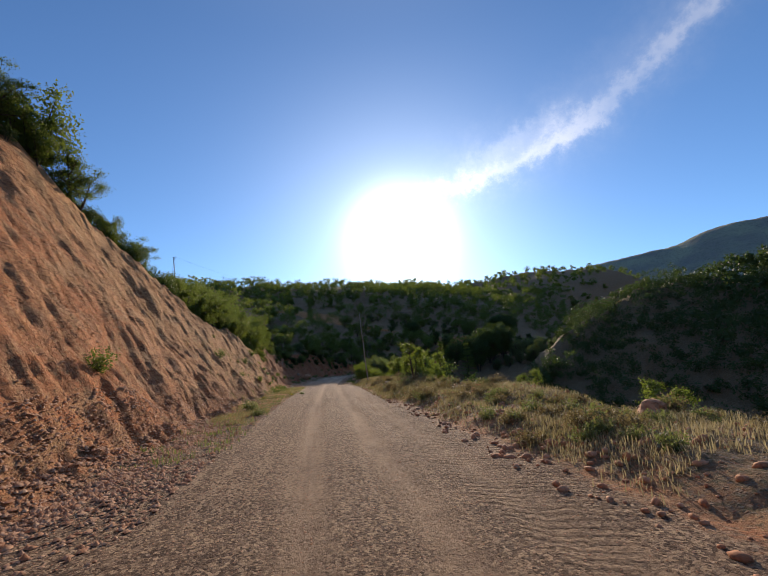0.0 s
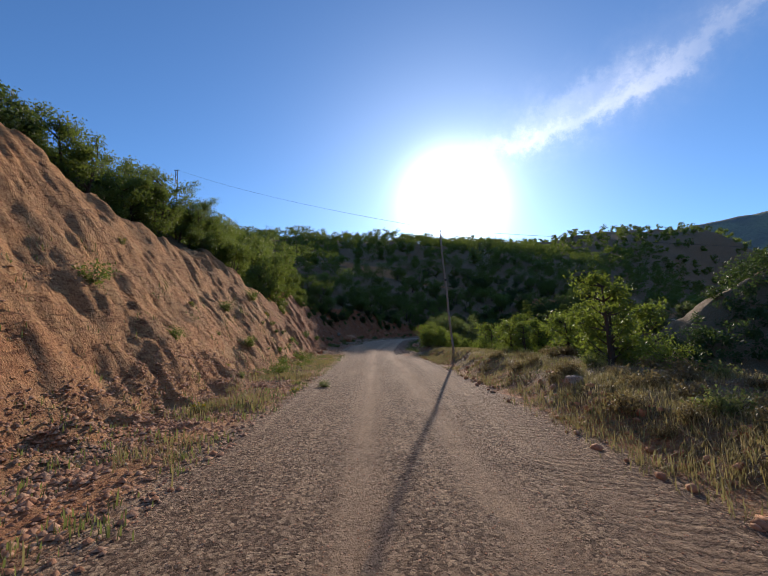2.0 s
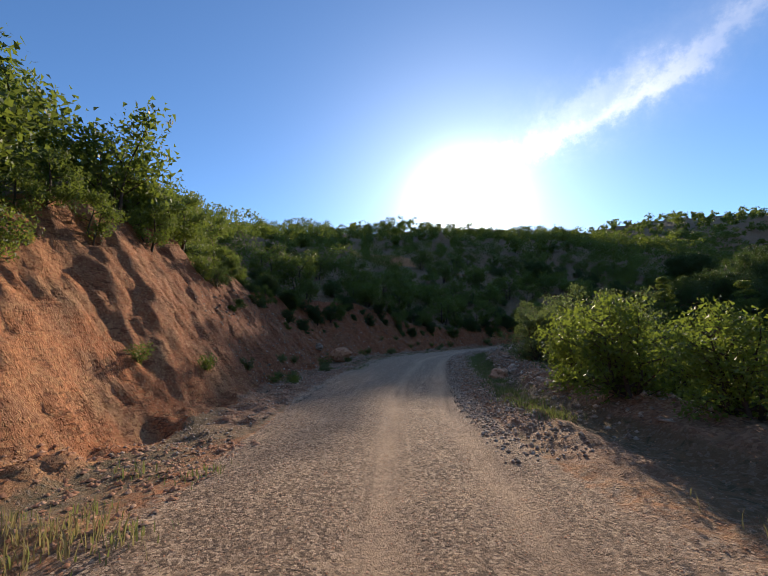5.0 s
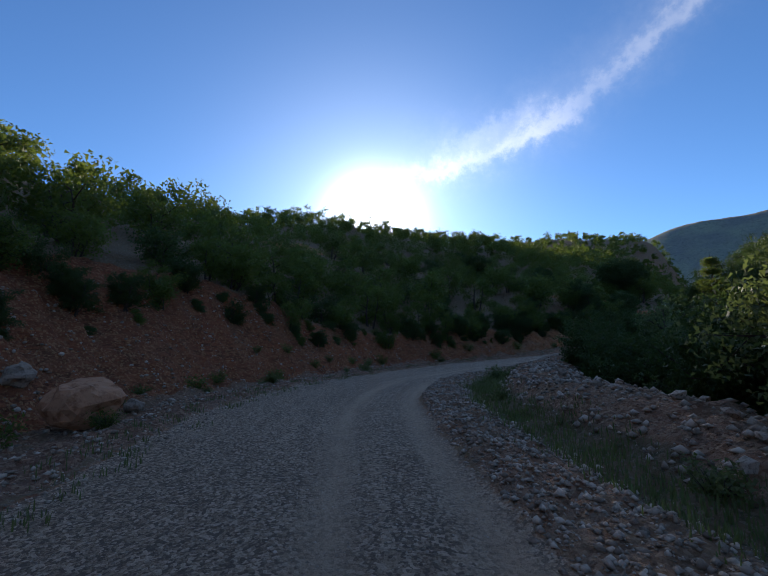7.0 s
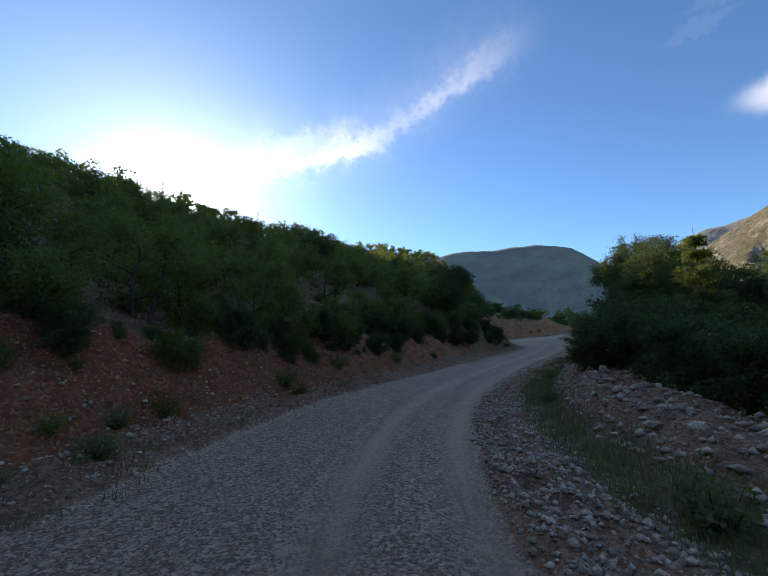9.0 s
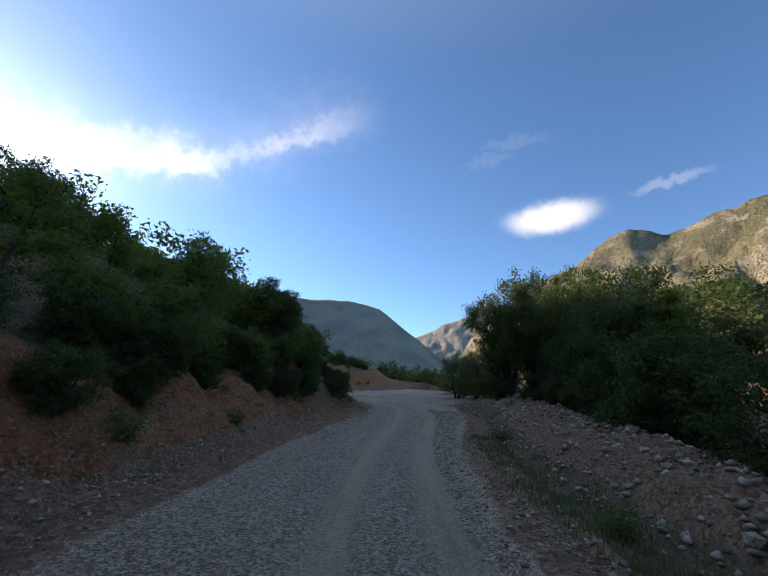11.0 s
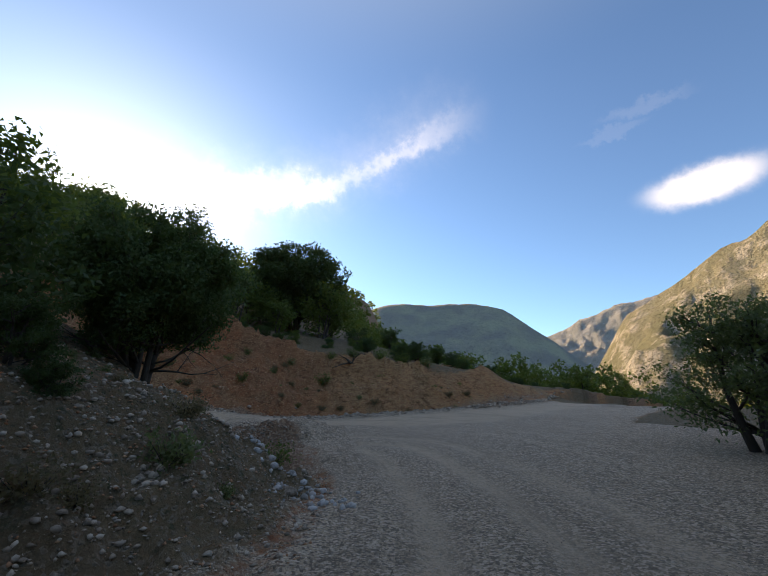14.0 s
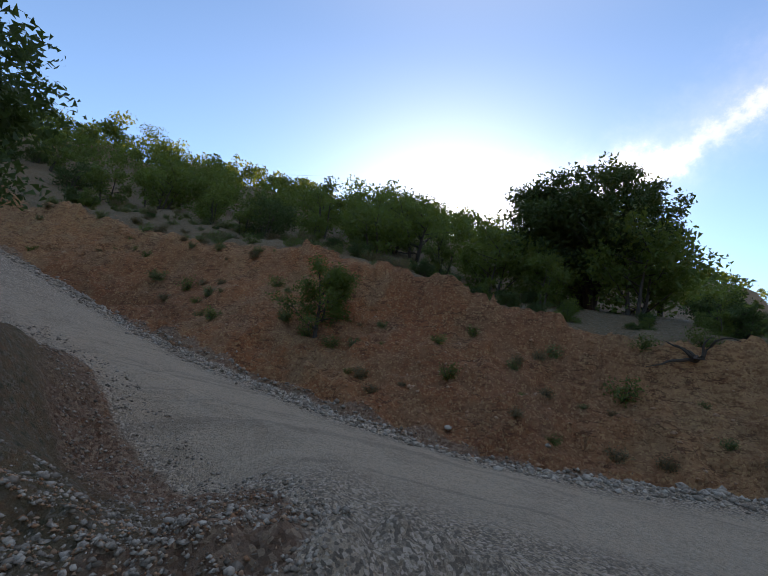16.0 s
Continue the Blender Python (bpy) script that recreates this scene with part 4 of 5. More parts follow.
def valley_woods():
    """Scrub over the valley side below the road."""
    ok = lambda x, y: (nearest(LINE_A, x, y)[0] > np.where(y < 50, 14, 24)) & (nearest(FOOT_LINE, x, y)[0] < 0)
    pts = scatter(950, 14, 110, 20, 96, ok, 2.2) + scatter(700, 60, 300, -100, 122, ok, 4.0)
    zs = land(np.array([p[0] for p in pts]), np.array([p[1] for p in pts]), False)[0]
    V, F, n = [], [], 0
    for (x, y), z in zip(pts, zs):
        s = rs.uniform(0.7, 1.3)
        c = [Vector((x + rs.uniform(-1.5, 1.5) * s, y + rs.uniform(-1.5, 1.5) * s, z + s * rs.uniform(0.2, 2.8))) for _ in range(8)]
        close = x < 60 and y < 92
        v, f = leaves(rs, c, 0.9 * s, 300 if close else 150, 0.17 if close else 0.3)
        V.append(v)
        F += [[i + n for i in q] for q in f]
        n += len(v)
    # dark leaf tone puts the slope's shade into the scrub
    return tagged(raw("valley_scrub", np.vstack(V), F, M_LEAF_DARK), "dark scrub covering the valley side", "woods", kind="stuff")


valley_woods()
for _ in range(46):
    x, y = rs.uniform(6, 30), rs.uniform(46, 76)
    if nearest(LINE_A, np.array([x]), np.array([y]))[0][0] > 13:
        tagged(plant(RAVINE, x, y, rs.uniform(0.9, 1.5), rs.uniform(0, 360), 0.3), group="shrubs in the ravine")

# ---- trees beside the road ----
# bushes and saplings beyond the verge of the straight
for x, y, s, p in ((2.3, 32.4, 1.4, 0), (3.2, 31.0, 0.7, 1), (3.6, 34.2, 0.9, 1), (1.4, 39.6, 0.6, 0), (1.3, 41.0, 0.8, 0), (1.9, 42.4, 0.9, 1), (2.6, 43.4, 1.05, 0), (2.4, 40.2, 0.8, 1), (3.4, 45.2, 1.2, 0), (1.0, 44.8, 0.95, 1),
                   (0.4, 47.0, 0.9, 1), (-0.6, 49.0, 0.9, 1), (-1.2, 51.2, 1.1, 1), (5.0, 41.0, 1.1, 0), (3.2, 37.6, 1.15, 0), (4.2, 39.0, 1.2, 0), (3.0, 36.0, 0.9, 1), (3.9, 42.4, 1.25, 0), (4.6, 44.0, 1.1, 1), (2.2, 47.2, 1.1, 0), (1.2, 49.6, 1.1, 0), (0.4, 52.0, 1.2, 1), (4.4, 35.0, 1.1, 0), (5.6, 37.0, 0.9, 1), (5.2, 25.6, 0.6, 1), (6.0, 23.4, 0.5, 1), (7.6, 21.0, 0.55, 0), (8.6, 17.6, 0.6, 1), (9.6, 14.4, 0.7, 0), (10.8, 11.6, 0.7, 1), (12.4, 9.4, 0.8, 0)):
    tagged(plant(SAPLING[p], x, y, s, rs.uniform(0, 360)), group="saplings below the verge")
for x, y, s in ((-3.0, 55.6, 1.75), (-2.2, 53.4, 1.5), (-3.2, 57.8, 1.6), (-1.2, 56.4, 1.7)):
    tagged(plant(SAPLING[1], x, y, s, rs.uniform(0, 360), label="large rounded lime-green bush beside the bend"), group="saplings below the verge")
# leafy willow clump at the edge, where the road begins to bend
for x, y, s, w in ((-1.2, 62.6, 0.8, 1.0), (-2.4, 66.0, 0.74, 1.2), (-1.0, 67.8, 0.95, 1.1), (0.9, 65.4, 1.15, 1.0), (1.2, 72.5, 0.95, 1.1), (2.6, 75.5, 1.0, 1.0), (0.2, 69.6, 0.95, 1.0)):
    tagged(plant(WILLOW[0], x, y, s, rs.uniform(0, 360), 0.3, wide=w), group="willows below the road")
# dark trees below the road through the bend
for k, u, s, p in ((9.4, 8.0, 0.72, 1), (9.9, 8.2, 0.75, 1), (10.4, 8.0, 0.72, 1), (10.8, 7.8, 0.72, 1), (11.2, 7.6, 0.7, 1), (11.55, 6.9, 0.74, 1), (11.9, 6.7, 0.66, 1), (12.2, 6.4, 0.70, 1),
                   (12.55, 6.3, 0.72, 1), (12.9, 6.4, 0.72, 1), (13.3, 6.7, 0.8, 1), (13.7, 7.0, 0.9, 1), (14.0, 7.2, 0.85, 1), (11.4, 11.5, 0.95, 1), (12.4, 11.5, 0.9, 1), (13.4, 11, 0.95, 1)):
    tagged(plant(DARK[p], *place(k, u), s, rs.uniform(0, 360), 0.3), group="trees below the road edge")
for x, y, s, w in ((27.6, 94.0, 1.14, 0.8), (24.8, 91.6, 0.98, 1.0), (21.8, 89.4, 0.95, 0.95), (18.8, 88.0, 0.80, 1.0), (23.6, 88.4, 1.0, 1.1), (27.2, 90.6, 1.0, 1.1), (15.6, 87.2, 0.75, 1.0), (20.0, 85.6, 0.95, 1.1)):
    tagged(plant(DARK[0], x, y, s, rs.uniform(0, 360), 0.3, wide=w), group="trees below the road edge")
for x, y, s, w in ((36.6, 100.4, 0.95, 1.2), (34.2, 97.8, 1.0, 1.25), (31.2, 95.4, 0.85, 1.2), (38.5, 97.5, 1.0, 1.2)):
    tagged(plant(WILLOW[0], x, y, s, rs.uniform(0, 360), 0.3, wide=w, label="olive-green bushy tree at the edge of the turning place"), group="willows below the road")
for x, y, top in ((11.9, 83.7, 6.3), (13.8, 86.4, 5.4), (17.0, 82.0, 5.6), (-21.9, 123.0, 21.6)):
    tagged(plant(FIR[0], x, y, (top - ground_z(x, y) + 0.3) / 7.0, rs.uniform(0, 360), 0.3), group="pointed trees")
for x, y, s in ((25.4, 94.0, 0.42), (22.8, 91.6, 0.45), (20.2, 90.0, 0.45), (17.6, 89.0, 0.45), (28.6, 95.6, 0.4)):
    tagged(plant(DARK[1], x, y, s, rs.uniform(0, 360), 0.3, label="dark bush under the roadside trees"), group="trees below the road edge")
for x, y, s, p in ((4.8, 84.2, 0.5, 1), (6.6, 85.0, 0.6, 1)):
    tagged(plant(DARK[p], x, y, s, rs.uniform(0, 360), 0.3), group="trees below the road edge")
for x, y, top in ((8.3, 114.7, 15.4), (9.6, 115.4, 14.0)):
    tagged(plant(DARK[1], x, y, (top - ground_z(x, y)) / 4.9, 70 * x, 0.2, label="dark upright tree on the skyline of the ridge"), group="trees on the shaded bank")
# shaded trees on the uphill bank before the turn
for x, y, s, p in ((16.6, 103.2, 0.46, 0), (18.6, 105.4, 0.54, 0), (20.6, 107.6, 0.48, 0), (16.4, 104.6, 0.5, 0), (14.2, 107.6, 0.55, 0), (12.0, 105.5, 0.6, 1), (21.6, 104.8, 0.42, 1), (22.6, 106.8, 0.45, 1), (19.4, 103.2, 0.45, 1), (17.2, 101.9, 0.40, 1),
                   (14.6, 101.2, 0.45, 1), (12.2, 100.6, 0.42, 1), (20.8, 103.0, 0.36, 1), (9.8, 100.4, 0.45, 1), (10.2, 103.0, 0.55, 1), (7.4, 99.6, 0.5, 1), (5.0, 97.8, 0.5, 1), (2.6, 96.2, 0.5, 1), (23.2, 105.0, 0.30, 1), (20.6, 102.6, 0.5, 1), (21.8, 103.8, 0.55, 1), (22.8, 105.2, 0.5, 1), (20.2, 104.4, 0.6, 1), (18.9, 101.9, 0.45, 1), (21.2, 105.8, 0.6, 1), (17.6, 103.2, 0.5, 1), (16.6, 101.2, 0.42, 1), (14.9, 99.9, 0.36, 1), (13.4, 99.6, 0.4, 1), (16.0, 100.4, 0.3, 1), (17.9, 100.6, 0.26, 1), (19.9, 101.6, 0.3, 1), (18.4, 101.3, 0.32, 1), (15.8, 103.0, 0.45, 1)):
    s = s * (0.55 if x > 18.3 else 1.0)
    tagged(plant(DARK[p], x, y, s, rs.uniform(0, 360), 0.2, label="dark shaded tree on the uphill bank"), group="trees on the shaded bank")
for x, y, s, turn in ((20.9, 102.3, 0.42, 30), (20.2, 101.8, 0.38, 140), (21.6, 103.1, 0.40, 250), (19.4, 101.2, 0.32, 80)):
    tagged(plant(DARK[1], x, y, s, turn, 0.25, label="dark bush hanging over the shaded bank"), group="trees on the shaded bank")
# spreading tree on the inner side of the turn
SPREAD = tree("spreading_tree", 66, 3.5, 2.05, 5, 0.033, 78000, 0.36, M_LEAF_DARK, 0.2, 0.2, "spreading dark tree with several bare stems on the inner bank", ragged=0.05, core=0.15, dome=150)
plant(SPREAD, 24.9, 109.6, 1.1, 40, 0.1)
# round tree on the brow of the red cut, and its neighbours
# dark leaf tone keeps the crown as if in shade
ROUND = tree("round_tree", 61, 6.6, 4.2, 6, 0.085, 52000, 0.62, M_LEAF_DARK, 0.08, 0, "large round green tree on the brow of the red cut", ragged=0.0, dome=300)
plant(ROUND, 39.0, 128.3, 1.1, 0, 0.3)
plant(OAK[1], 27.0, 121.9, 0.66, 90, 0.1, label="small lone oak growing out of the red bank")
for x, y, s, p in ((30.0, 130.5, 0.75, 0), (33.5, 130.0, 0.8, 1), (27.0, 129.0, 0.7, 1), (28.6, 131.5, 0.75, 0), (31.6, 128.2, 0.6, 0), (24.0, 129.5, 0.6, 1), (20.0, 129.0, 0.5, 0), (16.0, 131.0, 0.55, 1), (57.0, 121.0, 0.6, 1)):
    plant(OAK[p], x, y, s, rs.uniform(0, 360), 0.2)
for x, y, s in ((42.6, 119.2, 0.42), (44.6, 119.6, 0.45), (47.2, 119.8, 0.42), (45.0, 123.0, 0.5), (50.5, 121.0, 0.45), (40.6, 120.6, 0.36)):
    tagged(plant(DARK[1], x, y, s, rs.uniform(0, 360), 0.2, label="dark rounded bush on the low end of the red cut"), group="bushes beyond the turn")
for x, y, s, p in ((70, 121, 1.2, 1), (74, 123, 1.3, 1), (78, 121, 1.2, 0), (84, 126, 1.5, 1), (66, 118, 0.9, 1), (80, 116, 1.1, 1), (62, 112, 0.9, 1), (90, 121, 1.4, 0)):
    tagged(plant(SAPLING[p], x, y, s, rs.uniform(0, 360), label="sunlit lime-green bush beyond the turning place"), group="bushes beyond the turn")
# trees and shrubs on the brow of the cuts
def brow(k):
    return -(np.interp(k, K, LEFT_EDGE) + 0.9 + (np.interp(k, K, BANK_UP) - 0.33) / np.interp(k, K, FACE))


for k, back, s, p in ((2.5, 0.8, 0.6, 0), (2.9, 1.0, 1.05, 1), (3.35, 0.9, 1.1, 0), (3.6, 1.4, 0.78, 1), (3.9, 0.8, 0.65, 0), (4.2, 1.2, 0.95, 1), (4.5, 0.8, 0.85, 0), (4.8, 1.4, 0.85, 1), (5.1, 1.4, 0.65, 0), (5.3, 0.9, 0.75, 1), (5.5, 0.8, 0.85, 0),
                      (5.68, 0.7, 0.98, 1), (5.85, 1.4, 0.95, 0), (6.05, 1.4, 0.85, 1), (6.25, 1.4, 0.85, 0), (6.5, 1.4, 0.75, 0), (6.9, 1.2, 0.5, 1), (7.3, 1.6, 0.55, 0), (7.8, 1.4, 0.55, 1), (8.3, 1.8, 0.6, 0), (8.9, 2.0, 0.62, 1)):
    plant(OAK[p], *place(k, brow(k) - back), s, rs.uniform(0, 360), 0.2)
for k in np.arange(2.1, 15.4, 0.125):
    back = rs.uniform(0.0, 1.8) if k < 7 else rs.uniform(-0.9, 1.4)
    tagged(plant(SCRUB[rs.randint(3)], *place(k, brow(k) - back), rs.uniform(0.35, 0.65), rs.uniform(0, 360), 0.25), group="shrubs on the brow of the bank")
ORDER = np.argsort(FOOT_LINE[:, 0])
for x in np.concatenate([np.arange(8, 30, 1.5), np.arange(30, 60, 0.55)]):
    reach = 5.9 * np.interp(x, [8, 14, 20, 26, 30, 36, 42, 50, 57], [0.5, 0.62, 0.74, 0.88, 0.92, 0.74, 0.54, 0.38, 0.06])
    y = np.interp(x, FOOT_LINE[ORDER, 0], FOOT_LINE[ORDER, 1]) + reach + (rs.uniform(1.4, 3.6) if x < 30 else rs.uniform(0.3, 4.5))
    tagged(plant(BANK_BUSH[(0, 0, 1)[rs.randint(3)]], x, y, rs.uniform(0.25, 0.5) if x < 26 else rs.uniform(0.3, 0.8), rs.uniform(0, 360), 0.25), group="shrubs on the brow of the red cut")


for _ in range(95):
    k = rs.uniform(8.6, 14.6)
    reach = -brow(k) - np.interp(k, K, LEFT_EDGE)
    u = -np.interp(k, K, LEFT_EDGE) - 0.9 - (reach - 0.9) * rs.uniform(0.42, 1.05)
    tagged(plant((BANK_BUSH[0], BANK_BUSH[1], DARK[1])[rs.randint(3)], *place(k, u), rs.uniform(0.28, 0.55), rs.uniform(0, 360), 0.25, label="dark bush overhanging the red bank"), group="bushes on the red bank")
for x, y, sc in ((24, 86, 0.6), (27, 87.5, 0.7), (30, 89, 0.7), (33, 91, 0.7), (29.5, 92.2, 0.5), (36, 93, 0.8), (32, 86, 0.9), (38, 89, 0.9)):
    tagged(plant(WILLOW[0], x, y, sc, rs.uniform(0, 360), 0.3, label="grey-green bush on the slope below the turn"), group="willows below the road")


# ---- poles and wires ----
def utility_pole(x, y, height, lean):
    root = new("utility_pole")
    bm = bmesh.new()
    pts = [Vector((0.02 * sin(i * 1.7) - lean * i / 8 * height, 0.02 * height * i / 8, -0.5 + (height + 0.5) * i / 8)) for i in range(9)]
    tube(bm, pts, [0.072 - 0.0032 * i for i in range(9)], 10)
    shaft = part("shaft", bm, M_POLE, root, smooth=True)
    bm = bmesh.new()
    tube(bm, [pts[8] + Vector((0.0, 0.0, -0.15)), pts[8] + Vector((0.03, 0, 0.16))], [0.02, 0.018], 6)
    part("pin", bm, M_STEEL, root, "rusty steel insulator pin")
    bm = bmesh.new()
    bmesh.ops.create_cone(bm, segments=10, cap_ends=True, radius1=0.055, radius2=0.03, depth=0.11, matrix=Matrix.Translation(pts[8] + Vector((0.03, 0, 0.2))))
    part("insulator", bm, M_STONE, root, "white ceramic insulator")
    for j in range(5):
        bm = bmesh.new()
        a = j * 2 * pi / 5
        c = pts[5] + Vector((0, 0, 0.1))
        tube(bm, [c, c + Vector((cos(a) * 0.2, sin(a) * 0.2, 0.06)), c + Vector((cos(a) * 0.34, sin(a) * 0.34, 0.02))], [0.006, 0.005, 0.003], 4)
        part("anti_climb_spike", bm, M_STEEL, root)
    bm = bmesh.new()
    tube(bm, [pts[5] + Vector((0, 0, 0.02)), pts[5] + Vector((0, 0, 0.12))], [0.067, 0.067], 10)
    part("collar", bm, M_STEEL, root, "steel wire collar")
    root.matrix_basis = pose(x, y, ground_z(x, y))
    return tagged(root, "weathered wooden utility pole with one wire beside the road", "utility pole"), root.matrix_basis @ (pts[8] + Vector((0.03, 0, 0.26)))


def lattice_pole(x, y, height, name, label):
    root = new(name)
    for sx in (-1, 1):
        bm = bmesh.new()
        tube(bm, [Vector((sx * 0.22, 0, -0.4)), Vector((sx * 0.10, 0, height))], [0.05, 0.04], 5)
        part("upright", bm, M_STEEL, root)
    for i in range(9):
        bm = bmesh.new()
        z0, z1 = height * i / 9, height * (i + 1) / 9
        s = 1 if i % 2 else -1
        w0, w1 = 0.22 - 0.12 * i / 9, 0.22 - 0.12 * (i + 1) / 9
        tube(bm, [Vector((s * w0, 0, z0)), Vector((-s * w1, 0, z1))], [0.022, 0.022], 4)
        part("brace", bm, M_STEEL, root)
    bm = bmesh.new()
    tube(bm, [Vector((-0.3, 0, height)), Vector((0.3, 0, height + 0.05))], [0.045, 0.045], 5)
    part("crossarm", bm, M_STEEL, root)
    root.matrix_basis = pose(x, y, ground_z(x, y), 0, 0, 15)
    return tagged(root, label, "power pole"), root.matrix_basis @ Vector((0, 0, height + 0.1))


def wire(a, b, sag):
    bm = bmesh.new()
    pts = [a.lerp(b, i / 24) - Vector((0, 0, sag * 4 * (i / 24) * (1 - i / 24))) for i in range(25)]
    tube(bm, pts, [0.009] * 25, 4)
    ob = part("overhead_wire", bm, M_STEEL)
    return tagged(ob, "thin dark overhead wire strung between poles", "wire", group="overhead wires")


pole_a, top_a = utility_pole(-1.75, 43.0, 7.35 - ground_z(-1.75, 43.0), 0.087)
pole_b, top_b = lattice_pole(-33.0, 62.6, 21.0 - ground_z(-33.0, 62.6), "power_pole", "narrow dark lattice pole among the trees on the slope")
pole_c, top_c = lattice_pole(15.2, 162.0, 31.5 - ground_z(15.2, 162.0), "power_pole", "thin pole on the wooded ridge")
wire(top_a, Vector(top_b), 0.5)
wire(top_a, Vector((60, 56, 5.5)), 0.3)
wire(Vector(top_c), Vector((-40, 158, 31)), 1.5)
wire(Vector(top_c), Vector((75, 190, 30)), 2.0)


# ---- stones ----
def stone_shape(seed, detail, flat):
    bm = bmesh.new()
    bmesh.ops.create_icosphere(bm, subdivisions=detail, radius=0.5)
    off = Vector((seed * 7.3, seed * 1.9, 0))
    for v in bm.verts:
        n = v.co.normalized()
        chip = max(abs(n.dot(Vector(d).normalized())) for d in ((1, 0.3, 0.2), (-0.3, 1, 0.4), (0.2, -0.4, 1), (0.7, 0.7, -0.4)))
        v.co *= 1.18 - 0.42 * chip + 0.36 * noise.noise(n * 1.3 + off) + 0.10 * noise.noise(n * 4 + off)
        v.co.z *= flat
    return bm


ROCKS = []
for i in range(6):
    bm = stone_shape(i + 1, 3, 0.75)
    me = bpy.data.meshes.new("boulder")
    bm.to_mesh(me), bm.free()
    me.materials.append(M_STONE_RED if i % 2 else M_STONE)
    ROCKS.append(me)


def boulder(x, y, size, kind, label, sink=0.25, turn=0):
    ob = new("boulder", ROCKS[kind])
    ob.matrix_basis = pose(x, y, ground_z(x, y) + size * (0.36 - sink), 8, -6, turn) @ Matrix.Diagonal((size, size * 0.85, size, 1))
    return tagged(ob, label, "boulder")


boulder(*place(3.72, 6.7), 0.55, 1, "reddish boulder in the dry verge", turn=20)
boulder(*place(3.62, 6.1), 0.3, 3, "small reddish rock in the dry verge", turn=70)
boulder(*place(5.0, 4.6), 0.5, 0, "pale boulder at the road's edge")
boulder(*place(2.9, 7.8), 0.95, 1, "reddish boulder on a heap of earth beside the road", turn=50)
boulder(*place(2.75, 8.6), 0.5, 3, "reddish rock on a heap of earth", turn=10)
boulder(-4.7, 63.6, 0.98, 1, "large rounded reddish boulder on the stone berm", turn=30)
boulder(-4.1, 63.9, 0.6, 2, "pale rock on the stone berm", turn=80)
boulder(-13.8, 72.0, 1.5, 3, "orange-brown boulder at the foot of the bank", 0.05, 15)
boulder(-14.4, 73.3, 1.1, 0, "pale boulder at the foot of the bank", 0.0, 60)
boulder(-15.4, 72.5, 0.75, 2, "pale boulder at the foot of the bank", turn=100)
boulder(-13.6, 73.6, 0.6, 4, "pale rock at the foot of the bank", turn=140)
boulder(-9.9, 86.3, 0.5, 0, "pale rock on the bank's toe", turn=33)
boulder(*place(5.35, -13.0), 1.6, 5, "dark boulder in the shrubs on the slope", turn=33)
boulder(*place(8.2, -12.2), 2.4, 0, "grey rock outcrop above the bank", turn=12)
boulder(*place(15.4, 6.6), 0.6, 2, "brown boulder on the stone berm", turn=200)
boulder(26.4, 108.2, 0.34, 0, "white stone on the inner bank", turn=20)
boulder(26.0, 108.0, 0.28, 2, "white stone on the inner bank", turn=90)
boulder(26.5, 105.3, 0.3, 4, "white stone on the inner bank", turn=130)
boulder(27.1, 106.6, 0.16, 0, "white stone on the inner bank", turn=10)


def region_points(n, k0, k1, u0, u1):
    k, u = rs.uniform(k0, k1, n), rs.uniform(u0, u1, n)
    i = np.searchsorted(LINE[:, 3], k).clip(1, len(LINE) - 2)
    d = LINE[i + 1, :2] - LINE[i - 1, :2]
    d /= np.linalg.norm(d, axis=1)[:, None]
    f = ((k - LINE[i - 1, 3]) / (LINE[i, 3] - LINE[i - 1, 3]))[:, None]
    base = LINE[i - 1, :2] * (1 - f) + LINE[i, :2] * f
    return base[:, 0] + u * d[:, 1], base[:, 1] - u * d[:, 0]


bm = bmesh.new()
bmesh.ops.create_icosphere(bm, subdivisions=1, radius=1.0)
ICO_V = np.array([tuple(v.co) for v in bm.verts])
ICO_F = np.array([[v.index for v in f.verts] for f in bm.faces])
bm.free()
OCT_V = np.array([(1, 0, 0), (0, 1, 0), (-1, 0, 0), (0, -1, 0), (0, 0, 1), (0, 0, -1)], float)
OCT_F = np.array([(0, 1, 4), (1, 2, 4), (2, 3, 4), (3, 0, 4), (1, 0, 5), (2, 1, 5), (3, 2, 5), (0, 3, 5)])


